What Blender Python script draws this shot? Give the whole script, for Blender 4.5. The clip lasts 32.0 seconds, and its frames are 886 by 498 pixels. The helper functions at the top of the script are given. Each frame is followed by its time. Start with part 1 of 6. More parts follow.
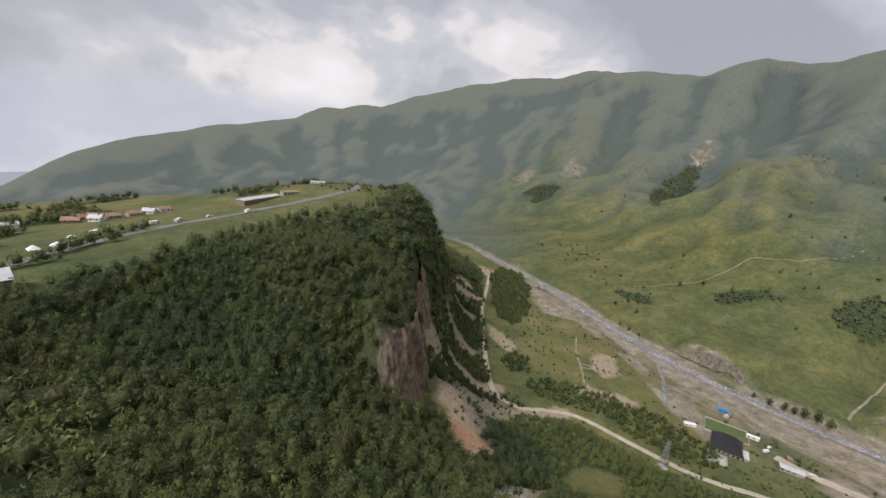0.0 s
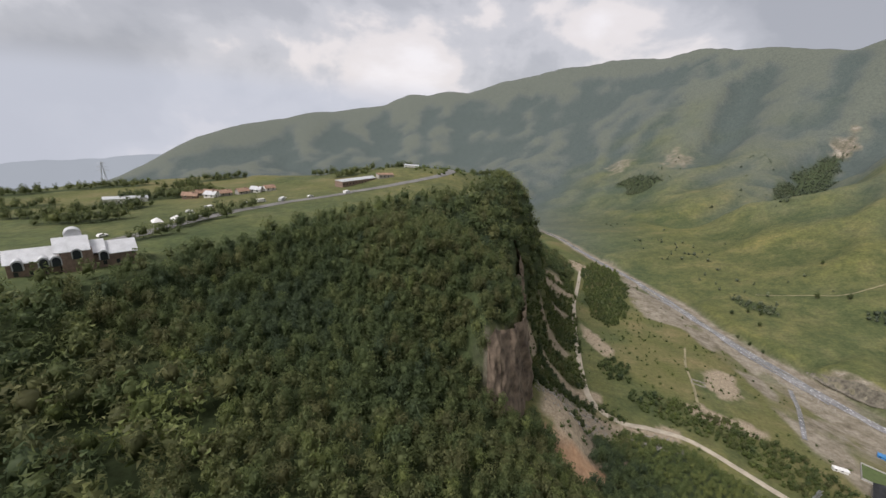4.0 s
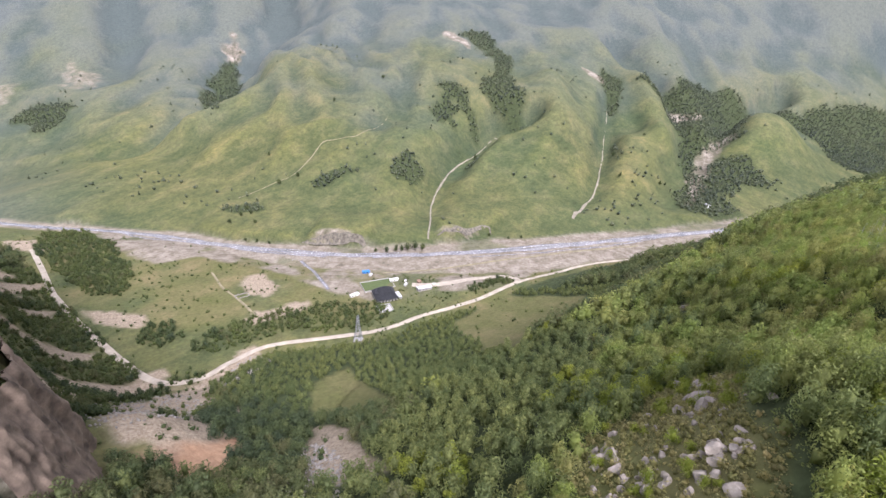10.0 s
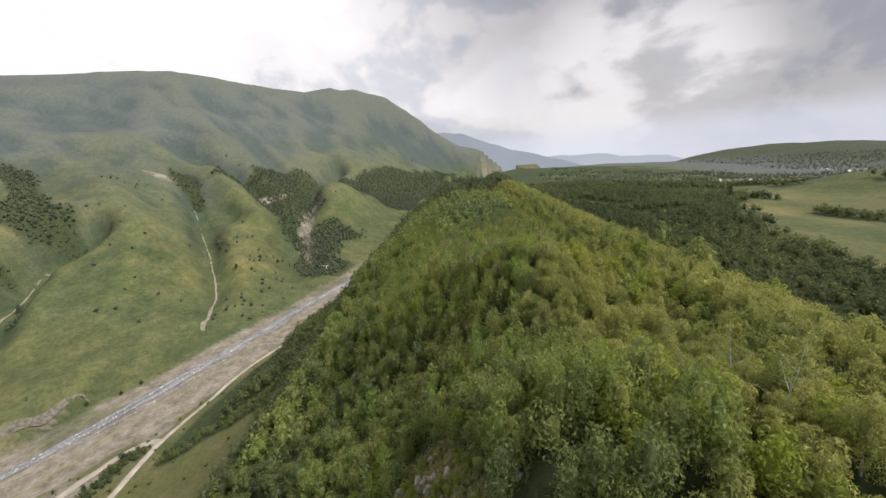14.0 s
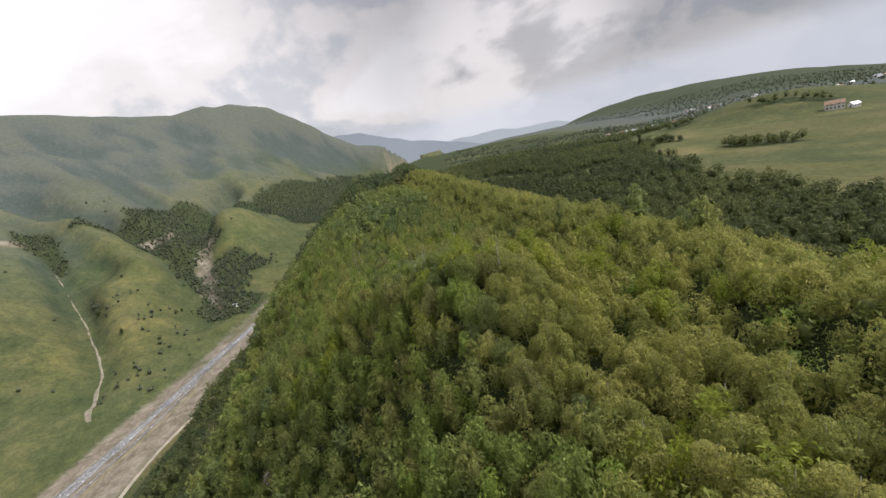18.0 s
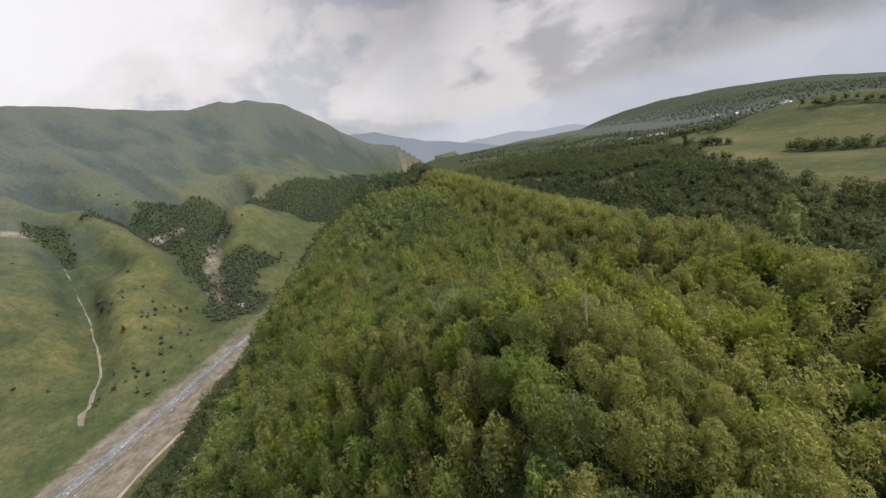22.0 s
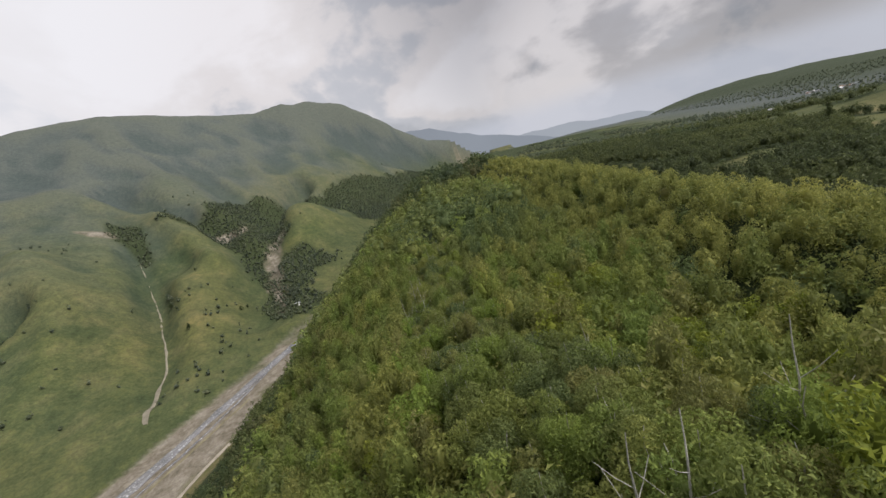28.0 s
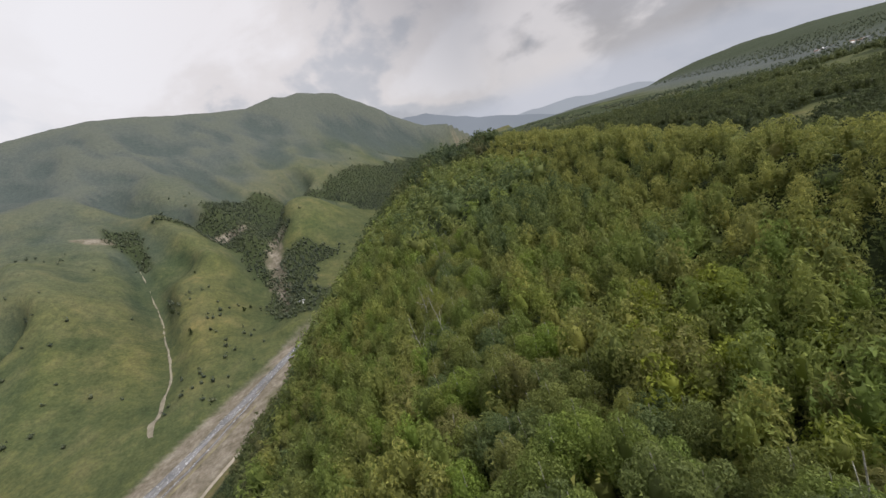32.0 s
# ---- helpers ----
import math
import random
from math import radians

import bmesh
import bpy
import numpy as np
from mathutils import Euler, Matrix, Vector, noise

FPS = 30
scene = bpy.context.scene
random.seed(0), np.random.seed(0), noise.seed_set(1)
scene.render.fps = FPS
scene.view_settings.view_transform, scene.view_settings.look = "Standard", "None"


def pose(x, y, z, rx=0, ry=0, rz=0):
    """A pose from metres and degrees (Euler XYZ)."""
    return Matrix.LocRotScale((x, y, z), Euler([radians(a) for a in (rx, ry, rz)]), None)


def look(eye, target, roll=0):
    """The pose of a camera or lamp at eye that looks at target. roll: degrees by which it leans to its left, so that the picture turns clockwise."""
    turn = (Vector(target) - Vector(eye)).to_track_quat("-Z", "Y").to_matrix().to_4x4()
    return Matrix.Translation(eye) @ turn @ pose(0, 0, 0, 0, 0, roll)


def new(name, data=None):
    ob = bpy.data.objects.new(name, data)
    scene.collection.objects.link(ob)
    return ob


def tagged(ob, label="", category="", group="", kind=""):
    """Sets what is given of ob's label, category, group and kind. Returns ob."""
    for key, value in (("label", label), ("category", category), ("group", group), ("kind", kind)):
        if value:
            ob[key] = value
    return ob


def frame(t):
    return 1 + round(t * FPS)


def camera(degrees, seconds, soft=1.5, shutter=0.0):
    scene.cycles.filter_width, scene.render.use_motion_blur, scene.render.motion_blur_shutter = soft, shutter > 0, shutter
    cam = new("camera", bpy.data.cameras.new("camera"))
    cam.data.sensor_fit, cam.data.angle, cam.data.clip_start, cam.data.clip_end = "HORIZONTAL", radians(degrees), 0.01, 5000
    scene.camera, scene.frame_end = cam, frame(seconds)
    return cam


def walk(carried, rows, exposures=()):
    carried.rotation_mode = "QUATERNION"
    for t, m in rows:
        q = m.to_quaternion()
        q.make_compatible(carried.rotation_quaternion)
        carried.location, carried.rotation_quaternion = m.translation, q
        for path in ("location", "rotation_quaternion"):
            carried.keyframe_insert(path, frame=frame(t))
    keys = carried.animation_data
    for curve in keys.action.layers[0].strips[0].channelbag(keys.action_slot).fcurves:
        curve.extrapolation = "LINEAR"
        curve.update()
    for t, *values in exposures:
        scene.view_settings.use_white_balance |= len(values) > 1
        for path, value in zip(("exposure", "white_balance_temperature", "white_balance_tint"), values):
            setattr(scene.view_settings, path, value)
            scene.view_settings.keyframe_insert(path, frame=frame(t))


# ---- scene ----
cam = camera(94.0, 32.0)
ROWS = [
    (0.0, -14.62, 13.25, 271.05, -1.52, -16.31, -5.30),
    (0.5, -16.65, 16.18, 270.08, 1.76, -15.88, -3.70),
    (1.0, -18.71, 19.06, 269.11, 3.53, -16.33, -1.39),
    (1.5, -20.81, 21.96, 268.05, 5.14, -15.77, -4.64),
    (2.0, -23.02, 24.79, 267.07, 4.18, -16.27, -5.25),
    (2.5, -25.30, 27.52, 266.16, 3.03, -16.36, -5.87),
    (3.0, -27.66, 30.11, 265.32, 5.20, -18.44, -5.35),
    (3.5, -29.79, 32.55, 264.33, 8.40, -18.79, -4.13),
    (5.5, -34.60, 41.45, 259.17, 10.16, -18.11, -7.10),
    (6.0, -35.58, 43.66, 258.19, 1.92, -16.60, -9.19),
    (6.5, -36.63, 45.76, 257.46, -1.98, -18.80, -9.93),
    (7.0, -37.54, 47.91, 257.17, -6.33, -20.14, -11.47),
    (7.5, -38.35, 50.15, 257.01, -13.00, -19.65, -9.22),
    (8.0, -39.06, 52.79, 256.51, -20.12, -19.79, -5.65),
    (8.5, -39.40, 56.04, 255.89, -29.61, -20.59, -6.52),
    (9.0, -39.34, 59.74, 255.44, -40.11, -21.52, -6.38),
    (9.5, -38.26, 63.19, 254.76, -50.23, -23.76, -2.80),
    (10.0, -36.12, 66.26, 253.68, -59.46, -23.79, -3.32),
    (10.5, -33.26, 68.77, 252.50, -68.82, -22.37, -3.83),
    (11.0, -29.36, 70.69, 251.33, -80.64, -22.12, -3.91),
    (11.5, -24.63, 71.73, 250.38, -89.83, -19.75, -4.19),
    (12.0, -19.51, 71.70, 249.39, -97.60, -17.12, -4.06),
    (12.5, -14.36, 70.83, 248.50, -106.62, -15.65, -2.06),
    (13.0, -9.36, 69.33, 247.78, -110.62, -15.09, 2.18),
    (13.5, -4.69, 67.44, 247.28, -106.16, -13.86, 2.20),
    (14.0, -0.29, 65.16, 246.73, -111.61, -12.81, 5.06),
    (14.5, 4.00, 62.73, 246.25, -116.66, -13.54, 9.53),
    (16.5, 23.92, 50.85, 245.15, -123.58, -19.12, 10.01),
    (17.0, 28.42, 48.37, 244.44, -127.12, -18.50, 9.70),
    (17.5, 32.73, 46.26, 243.64, -127.77, -16.49, 11.63),
    (18.0, 36.92, 44.32, 242.91, -125.06, -15.84, 14.56),
    (18.5, 41.03, 42.42, 242.38, -124.16, -14.26, 14.21),
    (19.0, 45.03, 40.47, 242.08, -125.13, -14.43, 14.24),
    (19.5, 48.74, 38.62, 241.86, -125.36, -13.94, 15.80),
    (20.0, 52.33, 36.87, 241.70, -124.46, -13.54, 16.98),
    (20.5, 55.83, 35.23, 241.57, -125.58, -14.27, 14.87),
    (21.0, 59.10, 33.69, 241.37, -124.57, -13.40, 14.54),
    (21.5, 62.31, 32.19, 241.05, -123.51, -14.13, 14.09),
    (22.0, 65.57, 30.77, 240.60, -123.00, -15.19, 13.35),
    (22.5, 68.75, 29.53, 240.09, -120.08, -15.84, 13.41),
    (23.0, 71.99, 28.32, 239.58, -117.71, -16.15, 13.30),
    (23.5, 75.30, 27.18, 239.04, -116.71, -16.58, 13.87),
    (24.0, 78.68, 26.04, 238.62, -116.66, -16.06, 13.01),
    (24.5, 82.04, 24.93, 238.28, -116.36, -15.10, 14.20),
    (25.0, 85.48, 23.79, 238.01, -114.24, -14.43, 13.95),
    (25.5, 89.04, 22.48, 237.63, -114.89, -14.40, 15.75),
    (27.5, 100.60, 17.39, 235.59, -115.62, -14.99, 16.40),
    (28.0, 103.50, 16.28, 235.23, -115.51, -13.93, 15.49),
    (28.5, 106.41, 15.19, 234.85, -116.82, -15.24, 13.68),
    (29.0, 109.36, 14.17, 234.45, -117.31, -15.02, 13.05),
    (29.5, 112.32, 13.26, 234.06, -115.64, -14.71, 11.42),
    (30.0, 115.33, 12.39, 233.67, -113.91, -14.74, 11.76),
    (30.5, 118.37, 11.47, 233.28, -115.05, -14.97, 13.57),
    (31.0, 121.45, 10.54, 232.95, -115.23, -15.15, 12.06),
    (31.5, 124.47, 9.57, 232.67, -114.64, -14.71, 14.28),
    (32.0, 127.67, 8.53, 232.18, -115.90, -16.00, 18.89),
]
walk(cam, [(t, pose(x, y, z, 90 + pitch, roll, yaw)) for t, x, y, z, yaw, pitch, roll in ROWS],
     [(0.0, 0.34, 6330, 15), (5.0, 0.36, 6330, 15), (7.0, 0.62, 6250, 18), (9.0, 1.20, 5850, 25), (10.0, 1.34, 5800, 26), (11.0, 1.30, 5900, 25), (12.0, 1.0, 6150, 20), (13.0, 0.76, 6300, 15), (17.0, 0.56, 6330, 14), (22.0, 0.36, 6330, 14), (32.0, 0.24, 6300, 14)])

# ---------------------------------------------------------------- sky and sun
world = bpy.data.worlds.new("overcast_sky")
scene.world = world
world.use_nodes = True
wn, wl = world.node_tree.nodes, world.node_tree.links
wn.clear()
w_out, w_bg = wn.new("ShaderNodeOutputWorld"), wn.new("ShaderNodeBackground")
w_co = wn.new("ShaderNodeTexCoord")
w_sky = wn.new("ShaderNodeTexSky")
w_sky.sky_type, w_sky.sun_disc = "NISHITA", False
w_sky.sun_elevation, w_sky.sun_rotation = radians(47), radians(222)
w_scale = wn.new("ShaderNodeVectorMath")
w_scale.operation = "SCALE"
w_scale.inputs["Scale"].default_value = 0.11
wl.new(w_sky.outputs[0], w_scale.inputs[0])


def cloud_noise(scale, detail, rough, squash, shift):
    mapping, tex = wn.new("ShaderNodeMapping"), wn.new("ShaderNodeTexNoise")
    mapping.inputs["Scale"].default_value = (1, 1, squash)
    mapping.inputs["Location"].default_value = shift
    tex.inputs["Scale"].default_value, tex.inputs["Detail"].default_value = scale, detail
    tex.inputs["Roughness"].default_value = rough
    tex.inputs["Distortion"].default_value = 0.25
    wl.new(w_co.outputs["Generated"], mapping.inputs["Vector"])
    wl.new(mapping.outputs["Vector"], tex.inputs["Vector"])
    return tex


def world_ramp(stops, source):
    ramp = wn.new("ShaderNodeValToRGB")
    ramp.color_ramp.interpolation = "EASE"
    while len(ramp.color_ramp.elements) < len(stops):
        ramp.color_ramp.elements.new(0.5)
    for e, (p, c) in zip(ramp.color_ramp.elements, stops):
        e.position, e.color = p, (*c, 1)
    wl.new(source, ramp.inputs["Fac"])
    return ramp


def world_mix(kind, fac, a, b):
    m = wn.new("ShaderNodeMix")
    m.data_type, m.blend_type = "RGBA", kind
    for socket, v in ((m.inputs["Factor"], fac), (m.inputs[6], a), (m.inputs[7], b)):
        if hasattr(v, "links"):
            wl.new(v, socket)
        elif isinstance(v, tuple):
            socket.default_value = (*v, 1)
        else:
            socket.default_value = v
    return m.outputs[2]


billows = cloud_noise(3.0, 9, 0.52, 1.5, (0.3, 0.1, 0.4))
sheets = cloud_noise(1.3, 3, 0.45, 2.0, (1.7, 0.4, 0.2))
sum_noise = wn.new("ShaderNodeMath")
sum_noise.operation = "MULTIPLY_ADD"
sum_noise.inputs[1].default_value, sum_noise.inputs[2].default_value = 0.62, 0.0
wl.new(billows.outputs["Fac"], sum_noise.inputs[0])
sum_two = wn.new("ShaderNodeMath")
sum_two.operation = "MULTIPLY_ADD"
sum_two.inputs[1].default_value = 0.42
wl.new(sheets.outputs["Fac"], sum_two.inputs[0])
wl.new(sum_noise.outputs[0], sum_two.inputs[2])
clouds = world_ramp([(0.42, (0.32, 0.332, 0.35)), (0.49, (0.385, 0.395, 0.41)), (0.535, (0.47, 0.475, 0.485)),
                     (0.575, (0.64, 0.61, 0.585)), (0.65, (0.72, 0.70, 0.685))], sum_two.outputs[0])
# the cloud cover is thinnest, and so brightest, towards the sun over the far ridge
sun_dot = wn.new("ShaderNodeVectorMath")
sun_dot.operation = "DOT_PRODUCT"
bright_az, bright_el = radians(66), radians(27)
sun_dot.inputs[1].default_value = (math.sin(bright_az) * math.cos(bright_el), math.cos(bright_az) * math.cos(bright_el), math.sin(bright_el))
wl.new(w_co.outputs["Generated"], sun_dot.inputs[0])
glow = world_ramp([(0.88, (0, 0, 0)), (0.985, (0.6, 0.6, 0.6))], sun_dot.outputs["Value"])
lit = world_mix("MIX", glow.outputs["Color"], clouds.outputs["Color"], (0.77, 0.77, 0.765))
# haze near and below the skyline
split = wn.new("ShaderNodeSeparateXYZ")
wl.new(w_co.outputs["Generated"], split.inputs[0])
low = world_ramp([(0.0, (0.7, 0.7, 0.7)), (0.06, (0, 0, 0))], split.outputs["Z"])
dark_dot = wn.new("ShaderNodeVectorMath")
dark_dot.operation = "DOT_PRODUCT"
dark_az, dark_el = radians(150), radians(25)
dark_dot.inputs[1].default_value = (math.sin(dark_az) * math.cos(dark_el), math.cos(dark_az) * math.cos(dark_el), math.sin(dark_el))
wl.new(w_co.outputs["Generated"], dark_dot.inputs[0])
rain = world_ramp([(0.68, (1, 1, 1)), (0.96, (0.46, 0.47, 0.49))], dark_dot.outputs["Value"])
lit = world_mix("MULTIPLY", 1.0, lit, rain.outputs["Color"])
band_dot = wn.new("ShaderNodeVectorMath")
band_dot.operation = "DOT_PRODUCT"
band_az, band_el = radians(136), radians(3)
band_dot.inputs[1].default_value = (math.sin(band_az) * math.cos(band_el), math.cos(band_az) * math.cos(band_el), math.sin(band_el))
wl.new(w_co.outputs["Generated"], band_dot.inputs[0])
band = world_ramp([(0.955, (0, 0, 0)), (0.99, (1, 1, 1))], band_dot.outputs["Value"])
puffs = cloud_noise(5.0, 8, 0.5, 1.8, (0.9, 2.1, 0.6))
puff = world_ramp([(0.40, (0.1, 0.1, 0.1)), (0.56, (0.85, 0.85, 0.85))], puffs.outputs["Fac"])
lit = world_mix("MIX", world_mix("MULTIPLY", 1.0, band.outputs["Color"], puff.outputs["Color"]), lit, (0.60, 0.575, 0.555))
hazed = world_mix("MIX", low.outputs["Color"], lit, (0.47, 0.50, 0.55))
final = world_mix("MIX", 0.96, w_scale.outputs[0], hazed)
wl.new(final, w_bg.inputs["Color"])
w_bg.inputs["Strength"].default_value = 1.0
wl.new(w_bg.outputs[0], w_out.inputs[0])

sun = new("sun", bpy.data.lights.new("sun", "SUN"))
sun.data.energy, sun.data.angle, sun.data.color = 2.8, radians(22), (1.0, 0.96, 0.89)
sun.matrix_world = look((math.sin(radians(222)) * 100, math.cos(radians(222)) * 100, 107), (0, 0, 0))

# ---------------------------------------------------------------- materials
def material(name):
    m = bpy.data.materials.new(name)
    m.use_nodes = True
    nt = m.node_tree
    return m, nt.nodes, nt.links, nt.nodes["Principled BSDF"]


def n_noise(nodes, links, scale, detail=4, rough=0.55, coord="Object"):
    co, tex = nodes.new("ShaderNodeTexCoord"), nodes.new("ShaderNodeTexNoise")
    tex.inputs["Scale"].default_value, tex.inputs["Detail"].default_value, tex.inputs["Roughness"].default_value = scale, detail, rough
    links.new(co.outputs[coord], tex.inputs["Vector"])
    return tex


def n_ramp(nodes, links, source, stops):
    ramp = nodes.new("ShaderNodeValToRGB")
    while len(ramp.color_ramp.elements) < len(stops):
        ramp.color_ramp.elements.new(0.5)
    for e, (p, c) in zip(ramp.color_ramp.elements, stops):
        e.position, e.color = p, (*((c,) * 3 if isinstance(c, float) else c), 1)
    links.new(source, ramp.inputs["Fac"])
    return ramp.outputs["Color"]


def n_mix(nodes, links, fac, a, b, kind="MIX"):
    m = nodes.new("ShaderNodeMix")
    m.data_type, m.blend_type = "RGBA", kind
    for socket, v in ((m.inputs["Factor"], fac), (m.inputs[6], a), (m.inputs[7], b)):
        if hasattr(v, "links"):
            links.new(v, socket)
        elif isinstance(v, tuple):
            socket.default_value = (*v, 1)
        else:
            socket.default_value = v
    return m.outputs[2]


def n_attr(nodes, name):
    a = nodes.new("ShaderNodeAttribute")
    a.attribute_name = name
    return a.outputs["Fac"]


def n_bump(nodes, links, bsdf, source, strength, distance):
    b = nodes.new("ShaderNodeBump")
    b.inputs["Strength"].default_value, b.inputs["Distance"].default_value = strength, distance
    links.new(source, b.inputs["Height"])
    links.new(b.outputs["Normal"], bsdf.inputs["Normal"])


def plain(name, colour, rough=0.7, scale=3.0, spread=0.25, metal=0.0, bump=0.0):
    """A surface of one paint or stuff, worn and stained at two scales."""
    m, nodes, links, bsdf = material(name)
    big, fine = n_noise(nodes, links, scale), n_noise(nodes, links, scale * 9, 3)
    dark, light = tuple(c * (1 - spread) for c in colour), tuple(min(1, c * (1 + spread)) for c in colour)
    a = n_ramp(nodes, links, big.outputs["Fac"], [(0.3, dark), (0.7, light)])
    b = n_ramp(nodes, links, fine.outputs["Fac"], [(0.3, 0.82), (0.7, 1.0)])
    links.new(n_mix(nodes, links, 1.0, a, b, "MULTIPLY"), bsdf.inputs["Base Color"])
    bsdf.inputs["Roughness"].default_value, bsdf.inputs["Metallic"].default_value = rough, metal
    if bump:
        n_bump(nodes, links, bsdf, fine.outputs["Fac"], bump, 0.05)
    return m


def leaf_material(name, stops, by_object):
    """Leaves: each tree has its own tone, each spray of leaves its own shade; some light passes through."""
    m, nodes, links, bsdf = material(name)
    if by_object:
        tone = nodes.new("ShaderNodeObjectInfo").outputs["Random"]
    else:
        tone = n_attr(nodes, "tone")
    colour = n_ramp(nodes, links, tone, stops)
    island = nodes.new("ShaderNodeNewGeometry").outputs["Random Per Island"]
    shade = n_ramp(nodes, links, island, [(0.0, (0.66, 0.70, 0.64)), (0.5, (0.98, 0.98, 0.98)), (1.0, (1.36, 1.30, 1.2))])
    colour = n_mix(nodes, links, 1.0, colour, shade, "MULTIPLY")
    links.new(colour, bsdf.inputs["Base Color"])
    bsdf.inputs["Roughness"].default_value = 0.62
    bsdf.inputs["Specular IOR Level"].default_value = 0.25
    through_leaf, mix = nodes.new("ShaderNodeBsdfTranslucent"), nodes.new("ShaderNodeMixShader")
    links.new(colour, through_leaf.inputs["Color"])
    mix.inputs["Fac"].default_value = 0.48
    links.new(bsdf.outputs[0], mix.inputs[1])
    links.new(through_leaf.outputs[0], mix.inputs[2])
    links.new(mix.outputs[0], nodes["Material Output"].inputs["Surface"])
    return m


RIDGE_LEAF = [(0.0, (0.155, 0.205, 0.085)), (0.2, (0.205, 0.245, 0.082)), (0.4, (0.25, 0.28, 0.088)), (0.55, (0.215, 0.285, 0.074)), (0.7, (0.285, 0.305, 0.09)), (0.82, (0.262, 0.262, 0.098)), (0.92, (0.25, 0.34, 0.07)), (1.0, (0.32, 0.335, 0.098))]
# crest ramp is lightened and yellowed to paint sun on the crest trees
CREST_SUN_LEAF = [(0.0, (0.27, 0.295, 0.09)), (0.35, (0.315, 0.33, 0.10)), (0.7, (0.36, 0.365, 0.11)), (1.0, (0.40, 0.395, 0.13))]
# the bowl's shade is put into this darker leaf ramp
SHADED_SLOPE_LEAF = [(0.0, (0.075, 0.105, 0.058)), (0.3, (0.105, 0.14, 0.062)), (0.55, (0.135, 0.165, 0.068)), (0.75, (0.145, 0.15, 0.07)), (1.0, (0.17, 0.205, 0.075))]
leaf_near = leaf_material("birch_leaves", RIDGE_LEAF, True)
leaf_ridge = leaf_material("ridge_leaves", RIDGE_LEAF, False)
leaf_crest_lit, leaf_crest_lit_far = leaf_material("sunlit_birch_leaves", CREST_SUN_LEAF, True), leaf_material("sunlit_crest_leaves", CREST_SUN_LEAF, False)
leaf_slope_shaded = leaf_material("shaded_slope_leaves", SHADED_SLOPE_LEAF, False)
# lighter ramp paints the sunlit look of the lower woods
leaf_valley_lit = leaf_material("lit_valley_leaves", [(0.0, (0.125, 0.165, 0.066)), (0.5, (0.165, 0.20, 0.075)), (1.0, (0.205, 0.235, 0.082))], False)
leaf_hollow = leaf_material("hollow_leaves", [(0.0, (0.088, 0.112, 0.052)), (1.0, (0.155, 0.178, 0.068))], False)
leaf_bright = leaf_material("bright_leaves", [(0.0, (0.21, 0.265, 0.04)), (1.0, (0.30, 0.335, 0.055))], False)
leaf_dry = leaf_material("dry_grass", [(0.0, (0.24, 0.24, 0.085)), (1.0, (0.37, 0.32, 0.15))], False)
leaf_bank = leaf_material("bank_leaves", [(0.0, (0.07, 0.095, 0.045)), (1.0, (0.115, 0.14, 0.055))], True)
# far foliage lightened and blued: distance haze put into the leaf colour
leaf_hazed = leaf_material("hazed_scrub_leaves", [(0.0, (0.10, 0.126, 0.094)), (1.0, (0.165, 0.192, 0.118))], False)
leaf_shrub = leaf_material("shrub_leaves", [(0.0, (0.07, 0.10, 0.04)), (1.0, (0.14, 0.175, 0.055))], False)
bark_pale = plain("pale_bark", (0.42, 0.40, 0.35), 0.85, 2.0, 0.4, bump=0.4)
bark_dark = plain("grey_bark", (0.16, 0.14, 0.11), 0.9, 2.0, 0.4, bump=0.4)
white_paint = plain("white_paint", (0.74, 0.73, 0.70), 0.6, 0.6, 0.12)
tin_roof = plain("pale_tin_roof", (0.62, 0.63, 0.64), 0.45, 0.4, 0.12, 0.3)
black_roof = plain("black_roof_sheet", (0.052, 0.054, 0.058), 0.4, 0.3, 0.3)
grey_wall = plain("grey_render", (0.36, 0.34, 0.31), 0.85, 0.5, 0.2)
brick_wall = plain("brown_brick", (0.24, 0.17, 0.13), 0.85, 0.8, 0.25)
dark_glass = plain("dark_window", (0.03, 0.035, 0.04), 0.12, 1.0, 0.2)
concrete = plain("concrete", (0.40, 0.39, 0.36), 0.85, 0.4, 0.2, bump=0.2)
steel = plain("galvanised_steel", (0.42, 0.43, 0.44), 0.45, 1.0, 0.15, 0.6)
blue_paint = plain("blue_tarpaulin", (0.05, 0.22, 0.50), 0.5, 0.8, 0.2)
canvas = plain("white_canvas", (0.80, 0.79, 0.77), 0.7, 0.5, 0.08)
rust_roof = plain("rusty_roof", (0.30, 0.19, 0.13), 0.75, 0.5, 0.3)
dirt_road = plain("pale_gravel_road", (0.42, 0.37, 0.29), 0.95, 0.15, 0.22, bump=0.5)
asphalt = plain("worn_asphalt", (0.17, 0.165, 0.155), 0.9, 0.12, 0.25, bump=0.3)
pale_gravel = plain("pale_gully_gravel", (0.265, 0.24, 0.175), 0.95, 0.12, 0.3, bump=0.5)
track_earth = plain("trodden_earth", (0.25, 0.22, 0.13), 0.95, 0.12, 0.3, bump=0.4)
boulder_stone = plain("grey_boulder", (0.28, 0.26, 0.225), 0.9, 0.6, 0.3, bump=0.6)
cliff_stone = plain("cliff_stone", (0.19, 0.145, 0.105), 0.95, 0.22, 0.6, bump=0.8)
pale_stone = plain("pale_outcrop", (0.34, 0.30, 0.25), 0.95, 0.7, 0.5, bump=0.8)
bank_earth = plain("eroded_bank_earth", (0.155, 0.14, 0.108), 0.95, 0.3, 0.5, bump=0.8)
pitch_grass = plain("mown_grass", (0.082, 0.112, 0.036), 0.9, 0.3, 0.15)



